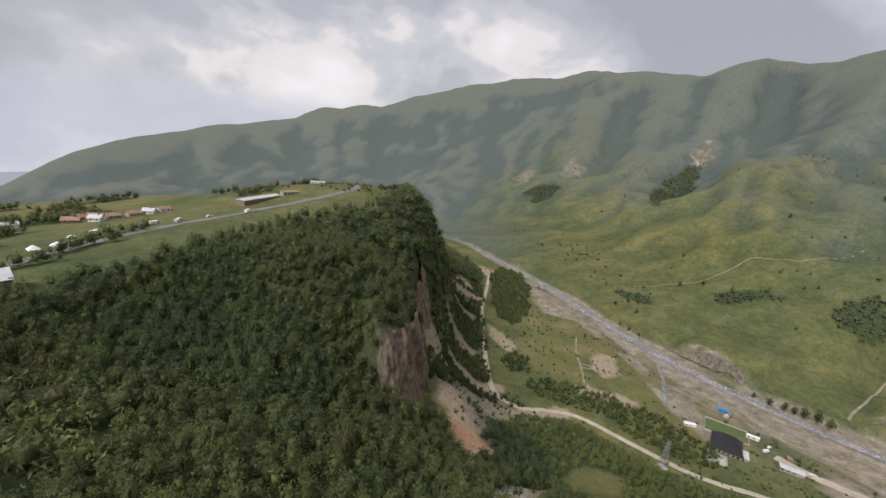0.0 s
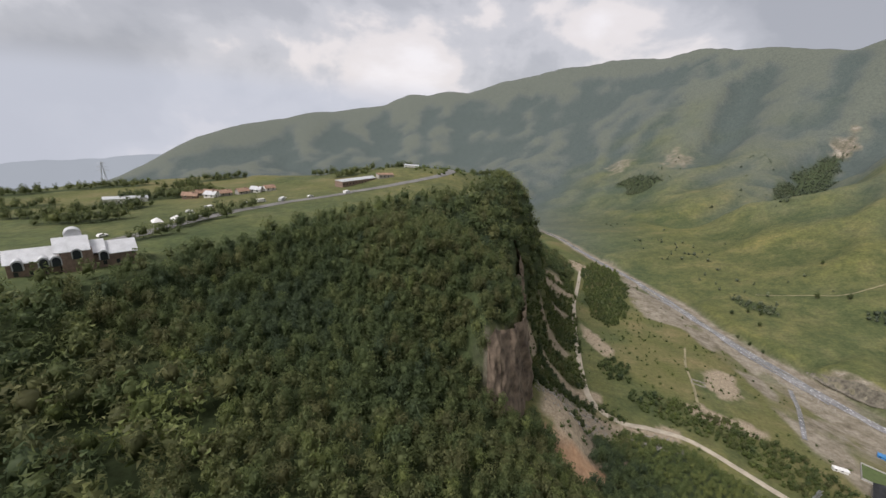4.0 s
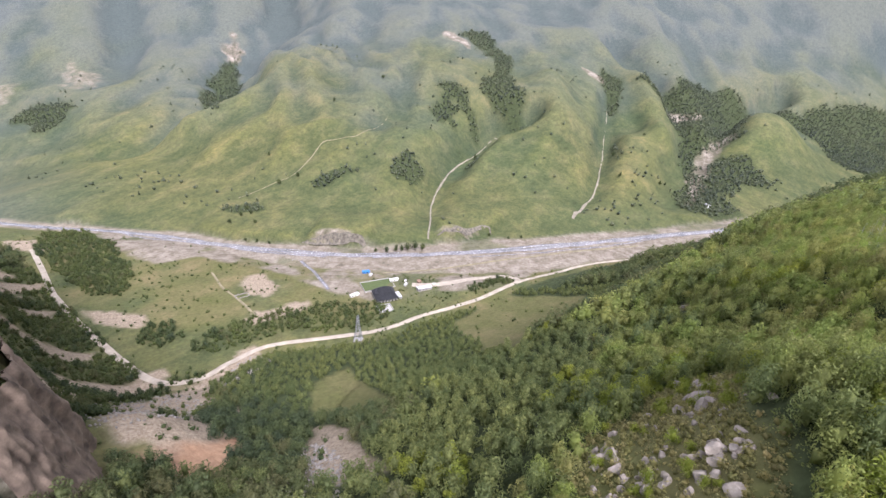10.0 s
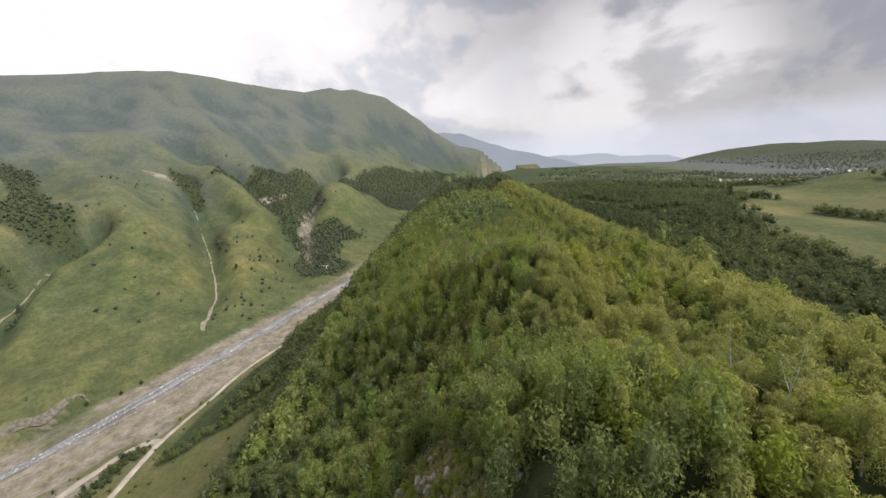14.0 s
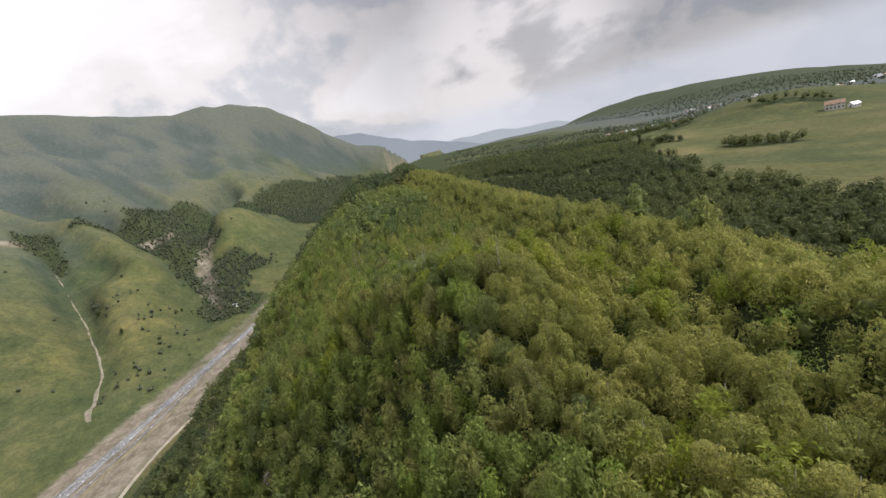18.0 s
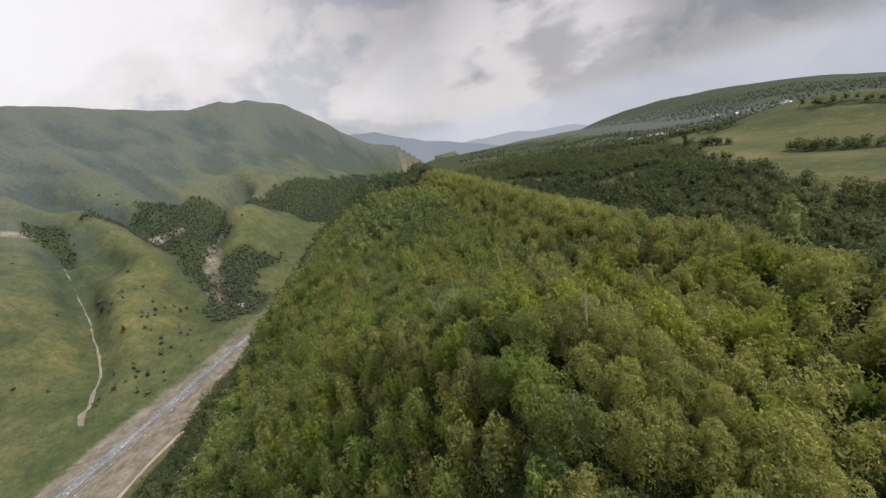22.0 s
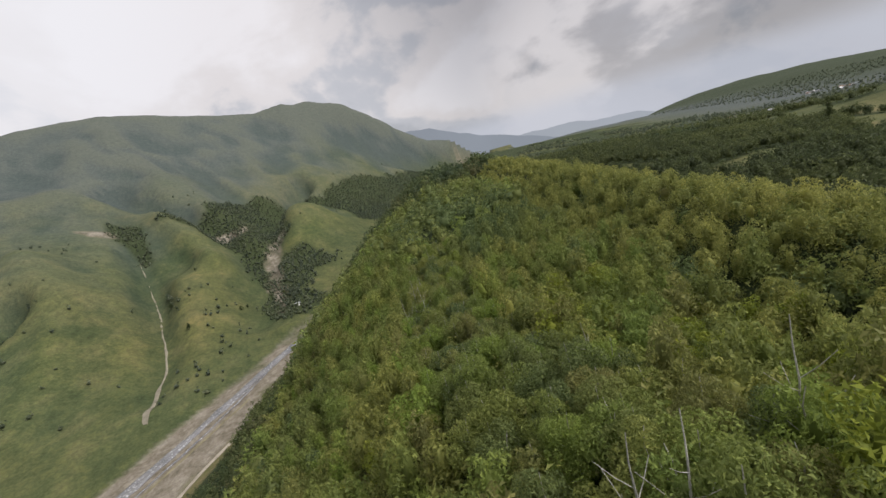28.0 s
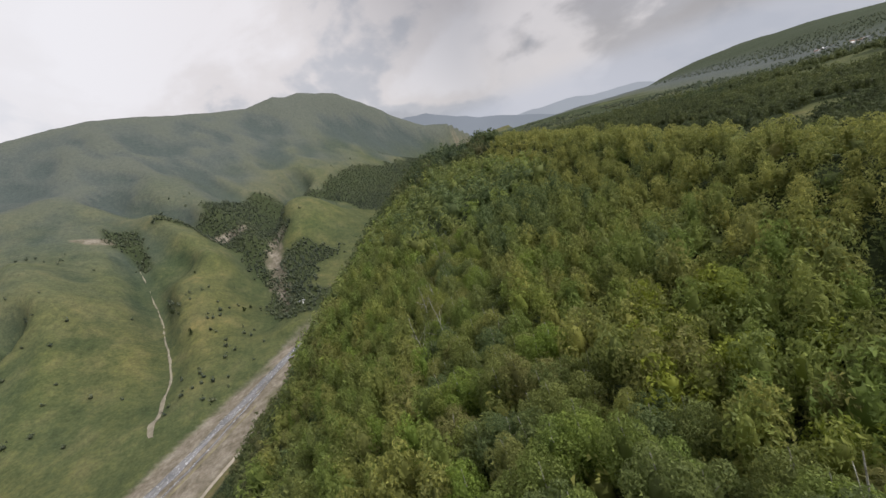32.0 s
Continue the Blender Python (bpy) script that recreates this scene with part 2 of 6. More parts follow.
# backdrop only: haze is painted as an even pale blue glow
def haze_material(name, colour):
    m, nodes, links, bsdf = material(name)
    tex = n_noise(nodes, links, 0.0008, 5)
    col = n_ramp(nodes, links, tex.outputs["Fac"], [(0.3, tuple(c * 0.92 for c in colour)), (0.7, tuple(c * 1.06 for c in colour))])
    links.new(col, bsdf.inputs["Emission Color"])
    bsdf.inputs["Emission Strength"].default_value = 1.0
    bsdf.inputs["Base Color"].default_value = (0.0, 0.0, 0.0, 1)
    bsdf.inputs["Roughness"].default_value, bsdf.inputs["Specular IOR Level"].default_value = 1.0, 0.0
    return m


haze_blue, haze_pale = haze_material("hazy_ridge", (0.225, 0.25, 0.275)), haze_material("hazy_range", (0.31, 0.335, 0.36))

# river: milky shallow water over gravel, with white riffles
water, wnodes, wlinks, wb = material("silty_water")
w_a, w_b = n_noise(wnodes, wlinks, 0.06, 5), n_noise(wnodes, wlinks, 0.5, 4)
w_col = n_ramp(wnodes, wlinks, w_a.outputs["Fac"], [(0.35, (0.15, 0.15, 0.155)), (0.6, (0.24, 0.235, 0.235))])
w_foam = n_ramp(wnodes, wlinks, w_b.outputs["Fac"], [(0.57, 0.0), (0.70, 0.85)])
wlinks.new(n_mix(wnodes, wlinks, w_foam, w_col, (0.72, 0.72, 0.72)), wb.inputs["Base Color"])
wb.inputs["Roughness"].default_value = 0.22
n_bump(wnodes, wlinks, wb, w_b.outputs["Fac"], 0.5, 0.3)


def ground_material():
    m, nodes, links, bsdf = material("mountain_ground")
    big, mid, fine = n_noise(nodes, links, 0.004, 5), n_noise(nodes, links, 0.03, 5), n_noise(nodes, links, 0.35, 4, 0.65)
    grass = n_ramp(nodes, links, mid.outputs["Fac"], [(0.3, (0.076, 0.090, 0.042)), (0.5, (0.103, 0.113, 0.051)), (0.7, (0.142, 0.138, 0.068))])
    tint = n_ramp(nodes, links, big.outputs["Fac"], [(0.35, (0.78, 0.9, 0.85)), (0.65, (1.13, 1.085, 0.955))])
    grass = n_mix(nodes, links, 1.0, grass, tint, "MULTIPLY")
    sward = n_noise(nodes, links, 0.11, 7, 0.7)
    grass = n_mix(nodes, links, 1.0, grass, n_ramp(nodes, links, sward.outputs["Fac"], [(0.32, (0.70, 0.74, 0.72)), (0.5, (1.0, 1.0, 1.0)), (0.66, (1.28, 1.2, 1.1))]), "MULTIPLY")
    grain = n_ramp(nodes, links, fine.outputs["Fac"], [(0.3, 0.72), (0.7, 1.12)])
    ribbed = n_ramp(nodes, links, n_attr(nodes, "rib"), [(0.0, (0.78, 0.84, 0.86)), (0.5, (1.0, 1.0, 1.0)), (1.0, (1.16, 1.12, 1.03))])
    # dry hay meadow on the plateau
    hay = n_ramp(nodes, links, mid.outputs["Fac"], [(0.35, (0.114, 0.122, 0.042)), (0.55, (0.150, 0.141, 0.06)), (0.7, (0.20, 0.168, 0.082))])
    col = n_mix(nodes, links, n_attr(nodes, "hay"), grass, hay)
    # distance haze painted into the ground as a bluish grey tint
    haze_tint = n_ramp(nodes, links, sward.outputs["Fac"], [(0.3, (0.087, 0.104, 0.098)), (0.7, (0.129, 0.144, 0.131))])
    col = n_mix(nodes, links, n_attr(nodes, "haze_tint"), col, haze_tint)
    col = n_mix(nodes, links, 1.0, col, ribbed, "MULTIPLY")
    floor = n_ramp(nodes, links, fine.outputs["Fac"], [(0.3, (0.035, 0.048, 0.02)), (0.7, (0.062, 0.08, 0.034))])
    col = n_mix(nodes, links, n_attr(nodes, "wood"), col, floor)
    stones = n_noise(nodes, links, 0.9, 5, 0.7)
    scree = n_ramp(nodes, links, stones.outputs["Fac"], [(0.3, (0.20, 0.155, 0.105)), (0.5, (0.31, 0.255, 0.18)), (0.7, (0.41, 0.35, 0.27))])
    col = n_mix(nodes, links, n_attr(nodes, "scree"), col, scree)
    earth = n_ramp(nodes, links, mid.outputs["Fac"], [(0.3, (0.36, 0.21, 0.12)), (0.7, (0.44, 0.30, 0.19))])
    col = n_mix(nodes, links, n_attr(nodes, "earth"), col, earth)
    crags = n_noise(nodes, links, 0.045, 9, 0.72)
    rock = n_ramp(nodes, links, crags.outputs["Fac"], [(0.36, (0.07, 0.075, 0.045)), (0.5, (0.20, 0.175, 0.135)), (0.62, (0.40, 0.36, 0.30))])
    col = n_mix(nodes, links, n_attr(nodes, "rock"), col, rock)
    bars = n_noise(nodes, links, 0.09, 9, 0.68)
    gravel = n_ramp(nodes, links, bars.outputs["Fac"], [(0.34, (0.148, 0.127, 0.090)), (0.5, (0.243, 0.212, 0.162)), (0.66, (0.33, 0.296, 0.238))])
    col = n_mix(nodes, links, n_attr(nodes, "gravel"), col, gravel)
    links.new(n_mix(nodes, links, 1.0, col, grain, "MULTIPLY"), bsdf.inputs["Base Color"])
    bsdf.inputs["Roughness"].default_value = 0.95
    bsdf.inputs["Specular IOR Level"].default_value = 0.15
    n_bump(nodes, links, bsdf, fine.outputs["Fac"], 0.7, 0.8)
    return m


ground_mat = ground_material()

# ---------------------------------------------------------------- the lie of the land
# river, rim of the plateau and far crest; metres, z up
RIVER = np.array([(-2600, 1900), (-1500, 2000), (-600, 1900), (-140, 1560), (60, 1150), (140, 880), (199, 743), (240, 640), (260, 540), (282, 462), (316, 384),
                  (370, 303), (462, 196), (596, 74), (760, -60), (960, -190), (1280, -340), (2000, -860), (2700, -1560)], float)
RIM = np.array([(-420, 1250, 0), (-230, 900, 80), (-130, 680, 158), (-44, 560, 190), (-22, 455, 198), (-46, 355, 202), (-84, 290, 201),
                (-132, 232, 196), (-158, 180, 194), (-168, 125, 196), (-160, 70, 200), (-115, 30, 208), (-55, 16, 212), (-15, 14, 214), (17, 8, 217), (46, -10, 212),
                (75, -26, 211), (95, -33, 212), (130, -45, 212), (182, -67, 212), (270, -103, 213), (350, -134, 214), (450, -180, 211), (560, -245, 206),
                (720, -340, 180), (1000, -470, 160), (1500, -700, 150), (2500, -1500, 120)], float)
HUB = np.array((0.0, 40.0))
# where the wooded slope meets the flat valley floor
TOE = np.array([(-760, 1700), (-230, 1480), (-20, 1130), (70, 880), (100, 713), (68, 552), (58, 460), (55, 401), (54, 345), (78, 315), (128, 308), (160, 276), (196, 244),
                (234, 228), (288, 198), (346, 179), (391, 158), (452, 122), (507, 66), (574, 8), (715, -82), (860, -185), (1280, -390), (2000, -910), (2700, -1600)], float)
# stream cuts in the far mountainside: line, depth at its mouth and head, half width
RAVINES = [([(330, 1100), (500, 1120), (650, 1150), (800, 1270), (1034, 1400), (1300, 1640)], 30, 110, 190), ([(405, 336), (446, 358), (517, 400), (588, 426), (670, 444), (758, 443), (825, 438), (824, 408), (861, 375)], 5, 60, 62),
           ([(606, 190), (654, 188), (731, 188), (890, 213), (1032, 242), (1131, 264)], 6, 34, 48), ([(690, 63), (852, 58), (1005, 69), (1221, 116), (1330, 190), (1450, 330)], 14, 60, 75),
           ([(980, 35), (1126, 6), (1292, 0), (1450, -40), (1640, -150)], 20, 75, 70), ([(380, 667), (525, 640), (683, 600), (860, 690)], 3, 26, 55), ([(560, 1500), (720, 1700), (900, 2000)], 20, 80, 150)]
# eroded banks above the river
BANKS = [[(313, 476), (329, 439), (343, 414), (350, 391)], [(417, 329), (444, 307), (476, 288), (476, 274)]]
# sharp grassy spurs: line, height, half width
SPURS = [([(818, 804), (683, 646), (589, 621), (525, 707), (382, 667)], 14, 60), ([(900, 938), (740, 870), (584, 805), (480, 817), (414, 830)], 20, 80), ([(1356, 237), (1144, 178), (990, 106), (929, 51)], 16, 55),
         ([(1251, 1241), (1064, 1122), (915, 1022), (828, 995), (690, 940), (560, 930), (470, 985)], 34, 120), ([(1020, 400), (880, 330), (760, 300), (660, 285)], 12, 70), ([(1180, 480), (1080, 420), (980, 350), (880, 290)], 16, 70)]
# azimuth in degrees from +y, distance and elevation in degrees of the far crest
CREST = np.array([(-70, 4300, -14), (-51, 4300, -11.5), (-45, 4250, -8.8), (-39.5, 4200, -5.4), (-33.6, 4150, -3.6), (-27.6, 4050, -2.1), (-21.4, 3900, -1.0), (-17.5, 3800, -0.2), (-14.6, 3700, 1.4), (-12, 3600, 1.7), (-9.3, 3500, 2.35),
                  (-6.8, 3400, 2.3), (-3, 3200, 3.85), (1, 3000, 5.05), (4.5, 2900, 6.1), (7.2, 2850, 6.6), (9.7, 2800, 7.4), (12.4, 2700, 7.75), (15.3, 2600, 7.7), (18.9, 2500, 8.9), (22.6, 2400, 8.8), (26, 2320, 9.1),
                  (31.7, 2200, 8.8), (34.2, 2150, 10.0), (36.8, 2110, 10.95), (39, 2090, 10.8), (42.9, 2030, 10.5), (47, 1990, 11.5), (52, 1950, 11.4), (55, 1930, 11.3), (59.4, 1900, 10.8), (64, 1900, 10.4), (68, 1900, 10.7),
                  (72, 1900, 10.95), (77, 1920, 11.4), (80, 1950, 11.4), (83.8, 1990, 11.0), (87, 2030, 10.3), (90.5, 2090, 9.5), (94, 2150, 9.0), (97.3, 2200, 9.4), (98.4, 2215, 9.0), (100.2, 2250, 9.1), (101.5, 2280, 8.6),
                  (104.3, 2350, 7.9), (106.8, 2400, 5.9), (110.1, 2460, 3.2), (113.2, 2500, 0.9), (118.5, 2500, -0.4), (122.3, 2500, -2.9), (125, 2550, -4.7), (129, 2600, -7), (138, 3000, -9)], float)


def smooth(a, b, v):
    t = np.clip((v - a) / (b - a), 0, 1)
    return t * t * (3 - 2 * t)


def lattice(ix, iy, seed):
    h = (ix.astype(np.int64) * 374761393 + iy.astype(np.int64) * 668265263 + seed * 144665) & 0x7FFFFFFF
    h = ((h ^ (h >> 13)) * 1274126177) & 0x7FFFFFFF
    return ((h ^ (h >> 16)) & 0xFFFF) / 65535.0


def value_noise(x, y, seed=0):
    ix, iy = np.floor(x), np.floor(y)
    fx, fy = x - ix, y - iy
    fx, fy = fx * fx * (3 - 2 * fx), fy * fy * (3 - 2 * fy)
    a, b = lattice(ix, iy, seed), lattice(ix + 1, iy, seed)
    c, d = lattice(ix, iy + 1, seed), lattice(ix + 1, iy + 1, seed)
    return (a * (1 - fx) + b * fx) * (1 - fy) + (c * (1 - fx) + d * fx) * fy


def fbm(x, y, size, octaves=4, seed=0):
    """Noise from -1 to 1 whose largest lumps are size metres across."""
    total, amp, out = 0.0, 1.0, 0.0
    for o in range(octaves):
        out = out + amp * (value_noise(x / size, y / size, seed + o * 7) * 2 - 1)
        total, amp, size = total + amp, amp * 0.5, size * 0.5
    return out / total


def to_line(x, y, line):
    """Distance to a polyline, the side (left positive) and the fractional vertex number of the nearest point."""
    best = np.full(x.shape, 1e18)
    side, where = np.zeros(x.shape), np.zeros(x.shape)
    for k in range(len(line) - 1):
        a, d = line[k, :2], line[k + 1, :2] - line[k, :2]
        t = np.clip(((x - a[0]) * d[0] + (y - a[1]) * d[1]) / (d @ d), 0, 1)
        dx, dy = x - a[0] - t * d[0], y - a[1] - t * d[1]
        dist = dx * dx + dy * dy
        near = dist < best
        best = np.where(near, dist, best)
        side = np.where(near, d[0] * dy - d[1] * dx, side)
        where = np.where(near, k + t, where)
    return np.sqrt(best), side, where


# foot of the dark rock wall in the wooded slope
WALL = np.array([(-62, 178), (-42, 172), (-27, 177), (-15, 193), (-9, 216), (-9, 240), (-16, 262), (-14, 290), (-8, 318), (-8, 348), (-22, 380)], float)
RIVER_AZ = np.degrees(np.arctan2(RIVER[:, 0] - HUB[0], RIVER[:, 1] - HUB[1]))
RIVER_R = np.hypot(RIVER[:, 0] - HUB[0], RIVER[:, 1] - HUB[1])


def river_level(x, y):
    far_off = np.maximum(np.hypot(x - HUB[0], y - HUB[1]) - 900, 0)
    return 45 - 0.045 * (np.clip(y, -250, 1200) - 60) - 0.2 * far_off * smooth(800, 1400, y)


def bed_width(where):
    return np.interp(where, [0, 6, 8, 9, 10, 11, 11.7, 12.5, 13.5, 14.5, 18], [14, 12, 18, 31, 33, 44, 54, 46, 34, 26, 20])


def land(x, y):
    """Height of the ground and what covers it, for arrays of places."""
    x, y = np.asarray(x, float), np.asarray(y, float)
    az, r = np.degrees(np.arctan2(x - HUB[0], y - HUB[1])), np.hypot(x - HUB[0], y - HUB[1])
    d_rim, side, w_rim = to_line(x, y, RIM)
    d_riv, _, w_riv = to_line(x, y, RIVER)
    z_rim = np.interp(w_rim, np.arange(len(RIM)), RIM[:, 2])
    z_riv = river_level(x, y)
    bed = bed_width(w_riv)
    # plateau behind the rim
    west = smooth(-20, -90, x)
    fall_w = -0.105 * np.maximum(d_rim - 30, 0) - 0.35 * np.maximum(d_rim - 330, 0)
    fall_s = -20 * smooth(2, 36, d_rim) - 0.07 * np.clip(d_rim - 110, 0, 900)
    top = z_rim + west * fall_w + (1 - west) * fall_s + 3.5 * fbm(x, y, 160, 3, 3) * smooth(20, 120, d_rim)
    south_hill = 245 + 2500 * np.tan(np.radians(np.interp(az, [120, 138, 141.5, 145, 149, 154, 158, 162, 166, 171, 180], [-6.8, -6.6, -4.8, -3.7, -3.2, -3.1, -3.4, -3.9, -4.6, -5.6, -6.6]))) - 0.12 * np.maximum(d_rim - 2400, 0)
    top = np.where(west < 0.5, top + (south_hill - 14 + 8 * fbm(x, y, 400, 3, 14) - top) * smooth(1250, 2200, d_rim) + 9 * fbm(x, y, 260, 2, 15) * smooth(150, 400, d_rim), top)
    top = top + 21 * np.exp(-(((x - 225) / 85) ** 2) - ((y + 530) / 95) ** 2)
    top = top + 11 * np.exp(-(((x + 128) / 70) ** 2) - ((y - 468) / 70) ** 2)
    top = np.maximum(top, -700)
    # valley side below the rim
    to_bed = np.maximum(d_riv - bed, 0)
    d_toe, s_toe, _ = to_line(x, y, TOE)
    d_toe = np.where(s_toe < 0, d_toe, 0.0)
    t = d_rim / (d_rim + d_toe + 1e-6)
    power = 1.5 - 0.15 * smooth(50, 110, x)
    z_toe = z_riv + 6 * smooth(0, 40, to_bed) + 1.2 * fbm(x, y, 40, 3, 12) * smooth(0, 20, to_bed)
    slope = z_toe + (z_rim - z_toe) * ((1 - t) ** power + 0.085 * smooth(0, 0.2, t) * smooth(0.72, 0.35, t) + (0.09 * smooth(105, 165, x) + 0.035 * smooth(200, 300, x)) * smooth(620, 420, x) * smooth(0.03, 0.3, t) * smooth(0.66, 0.42, t))
    slope = slope + 5 * fbm(x, y, 70, 4, 11) * smooth(0.03, 0.2, t) * smooth(1.0, 0.8, t)
    # wooded shoulder that stands out from the ridge
    d_sh, _, w_sh = to_line(x, y, np.array([(420, -120), (440, -70), (450, -20), (445, 35)], float))
    slope = slope + np.interp(w_sh, [0, 1, 2, 3], [6, 13, 13, 13]) * smooth(85, 5, d_sh)
    # the rock wall in the wooded slope
    d_wall, s_wall, _ = to_line(x, y, np.vstack([[(-170, 212)], WALL]))
    d_wall = np.where(s_wall > 0, d_wall, -d_wall)
    slope = slope + np.interp(y, [160, 182, 200, 225, 248, 268, 290, 318, 350, 385], [10, 28, 37, 39, 34, 17, 16, 22, 18, 0]) * smooth(-3, np.interp(y, [165, 174, 183, 204, 245, 290], [34, 26, 9, 8, 7, 11]) + 34 * smooth(-30, -46, x) * smooth(235, 205, y), d_wall) * smooth(95, 12, d_wall) * smooth(0.0, 0.3, t)
    # the wooded nose above the rock wall, the hump of the near ridge and the dip behind it
    for hx, hy, dz, rx, ry in ((-64, 222, 24, 44, 60), (-62, 145, 28, 44, 42), (-12, 168, 12, 24, 26), (14, 226, 14, 22, 26), (40, 36, 15, 34, 20), (106, 2, 16, 38, 20), (158, 62, -16, 34, 24), (255, 28, -9, 45, 26), (8, 470, 14, 22, 50)):
        slope = slope + dz * np.exp(-(((x - hx) / rx) ** 2) - ((y - hy) / ry) ** 2)
    slope = np.minimum(slope, z_rim + 5 + 2 * fbm(x, y, 40, 3, 13))
    near = np.where(side > 0, slope, top)
    # far side of the river
    rr = np.interp(az, RIVER_AZ, RIVER_R, left=4200, right=5000)
    rc, el = np.interp(az, CREST[:, 0], CREST[:, 1]), np.interp(az, CREST[:, 0], CREST[:, 2]) + 0.22 * fbm(az, az * 0, 3, 4, 25)
    zc = 256 + rc * np.tan(np.radians(el))
    u = np.clip(to_bed / np.maximum(to_bed + np.maximum(rc - r, 0), 1), 0, 1)
    bend = az + 13.0 * fbm(x, y, 620, 4, 21)
    fold = smooth(0.03, 0.3, u) * smooth(1.03, 0.75, u)
    spurs = 1 - np.abs(2 * value_noise(bend / 13.0 + 3.3, u * 1.6, 22) - 1) * 1.3
    ribs = 1 - np.abs(2 * value_noise(bend / 4.7 + 7.7 + 1.5 * u, u * 4.0 + 4, 23) - 1) * 1.5
    rills = 1 - np.abs(2 * value_noise(bend / 1.5 + 1.7 + 3.0 * u, u * 8.0 + 9, 24) - 1) * 1.6
    far = z_riv + (zc - z_riv) * u ** 1.32
    far = far + fold * (54 * (spurs - 0.35) + 15 * (ribs - 0.3) + 5 * (rills - 0.3) * smooth(-0.2, 0.4, fbm(x, y, 300, 2, 35)) + 24 * fbm(x, y, 190, 5, 31)) + 3 * smooth(0, 0.01, u) + 6 * smooth(0.01, 0.05, u)
    for path, mouth, head, half in RAVINES:
        d_cut, _, w_cut = to_line(x, y, np.array(path, float))
        depth = mouth + (head - mouth) * w_cut / (len(path) - 1)
        far = far - depth * smooth(half, 0, d_cut + 0.16 * half * fbm(x, y, 60, 3, 33)) ** 1.3 * smooth(0.0, 0.5, w_cut) * smooth(0.01, 0.06, u)
    for path, tall, half in SPURS:
        d_spur, _, _ = to_line(x, y, np.array(path, float))
        far = far + tall * np.maximum(1 - (d_spur + 6 * fbm(x, y, 50, 3, 37)) / half, 0) ** 1.4 * smooth(0.05, 0.2, u)
    far = far + fold * 4.5 * fbm(x, y, 55, 4, 38)
    for path in BANKS:
        d_b, s_b, w_b = to_line(x, y, np.array(path, float))
        d_b = np.where(s_b > 0, d_b, -d_b) + 2 * fbm(x, y, 14, 2, 39)
        far = far + 9 * smooth(-4, 4, d_b) * smooth(95, 25, d_b) * smooth(0, 0.35, w_b) * smooth(len(path) - 1, len(path) - 1.35, w_b)
    # cut bank above the river
    far = far + 8 * smooth(0, 7, to_bed) * smooth(120, 20, to_bed) * smooth(0.0, 0.3, fbm(x, y, 120, 2, 36))
    far = far + 110 * np.exp(-(((x - 1180) / 150) ** 2) - ((y + 130) / 130) ** 2) * smooth(0, 0.2, u)
    rise, back = far + 0.8 * np.maximum(r - rc, 0), zc - 0.25 * (r - rc)
    far = np.minimum(rise, back) - 14 * np.log1p(np.exp(-np.abs(rise - back) / 14))
    beyond = (r > rr) & (az > -56) & (az < 128)
    z = np.where(beyond, far, near)
    # river bed
    in_bed = smooth(4, -3, d_riv - bed - 4 * fbm(x, y, 30, 3, 41))
    z = np.where(in_bed > 0, z * (1 - in_bed) + (z_riv - 1.0 + 0.8 * fbm(x, y, 16, 3, 43)) * in_bed, z)
    return z, dict(az=az, r=r, d_rim=d_rim, valley=(side > 0) & ~beyond, far=beyond, t=t, u=u, d_riv=d_riv, bed=bed, in_bed=in_bed, z_rim=z_rim, west=west)


def height(x, y):
    return land(np.atleast_1d(np.asarray(x, float)), np.atleast_1d(np.asarray(y, float)))[0]


def patch(x, y, cx, cy, rx, ry, turn=0.0, rough=0.35, seed=0):
    """1 inside a ragged oval patch of ground, 0 outside."""
    c, s = math.cos(radians(turn)), math.sin(radians(turn))
    px, py = (x - cx) * c + (y - cy) * s, -(x - cx) * s + (y - cy) * c
    d = np.hypot(px / rx, py / ry) + rough * fbm(x, y, 18, 3, 50 + seed)
    return smooth(1.08, 0.92, d)


def area(x, y, corners, rough=6.0, size=22, soft=5.0, seed=0):
    """1 inside a ragged many-cornered piece of ground, 0 outside."""
    qx, qy = x + rough * fbm(x, y, size, 3, 150 + seed), y + rough * fbm(x, y, size, 3, 170 + seed)
    pts = np.array(corners, float)
    inside, ring = np.zeros(x.shape, bool), np.vstack([pts, pts[:1]])
    for (x0, y0), (x1, y1) in zip(ring[:-1], ring[1:]):
        if y0 != y1:
            inside ^= ((y0 > qy) != (y1 > qy)) & (qx < (x1 - x0) * (qy - y0) / (y1 - y0) + x0)
    edge = to_line(qx, qy, ring)[0]
    return smooth(-soft, soft, np.where(inside, edge, -edge))


SCREE = [(27, 301), (69, 322), (105, 320), (70, 255), (44, 217), (20, 181), (10, 183), (5, 204), (-6, 204)]
OPEN_SIDE = [(16, 190), (-14, 228), (-10, 290), (0, 360), (14, 420), (20, 510), (26, 590), (50, 650), (95, 660), (80, 552), (70, 460), (66, 401), (66, 345), (90, 325), (88, 314), (50, 252)]
FLOOD = [(120, 900), (185, 740), (166, 605), (174, 553), (212, 541), (229, 436), (234, 401), (226, 340), (240, 290), (270, 262), (283, 243), (333, 197), (395, 174), (458, 142), (514, 86), (580, 26), (720, -62), (760, -60), (596, 74), (462, 196), (370, 303), (316, 384), (282, 462), (260, 540), (240, 640), (199, 743)]
HAY = [(275, -376), (222, -264), (172, -184), (150, -172), (130, -156), (110, -142), (88, -130), (58, -116), (24, -110), (-60, -125), (-60, -700), (120, -1000), (324, -640)]
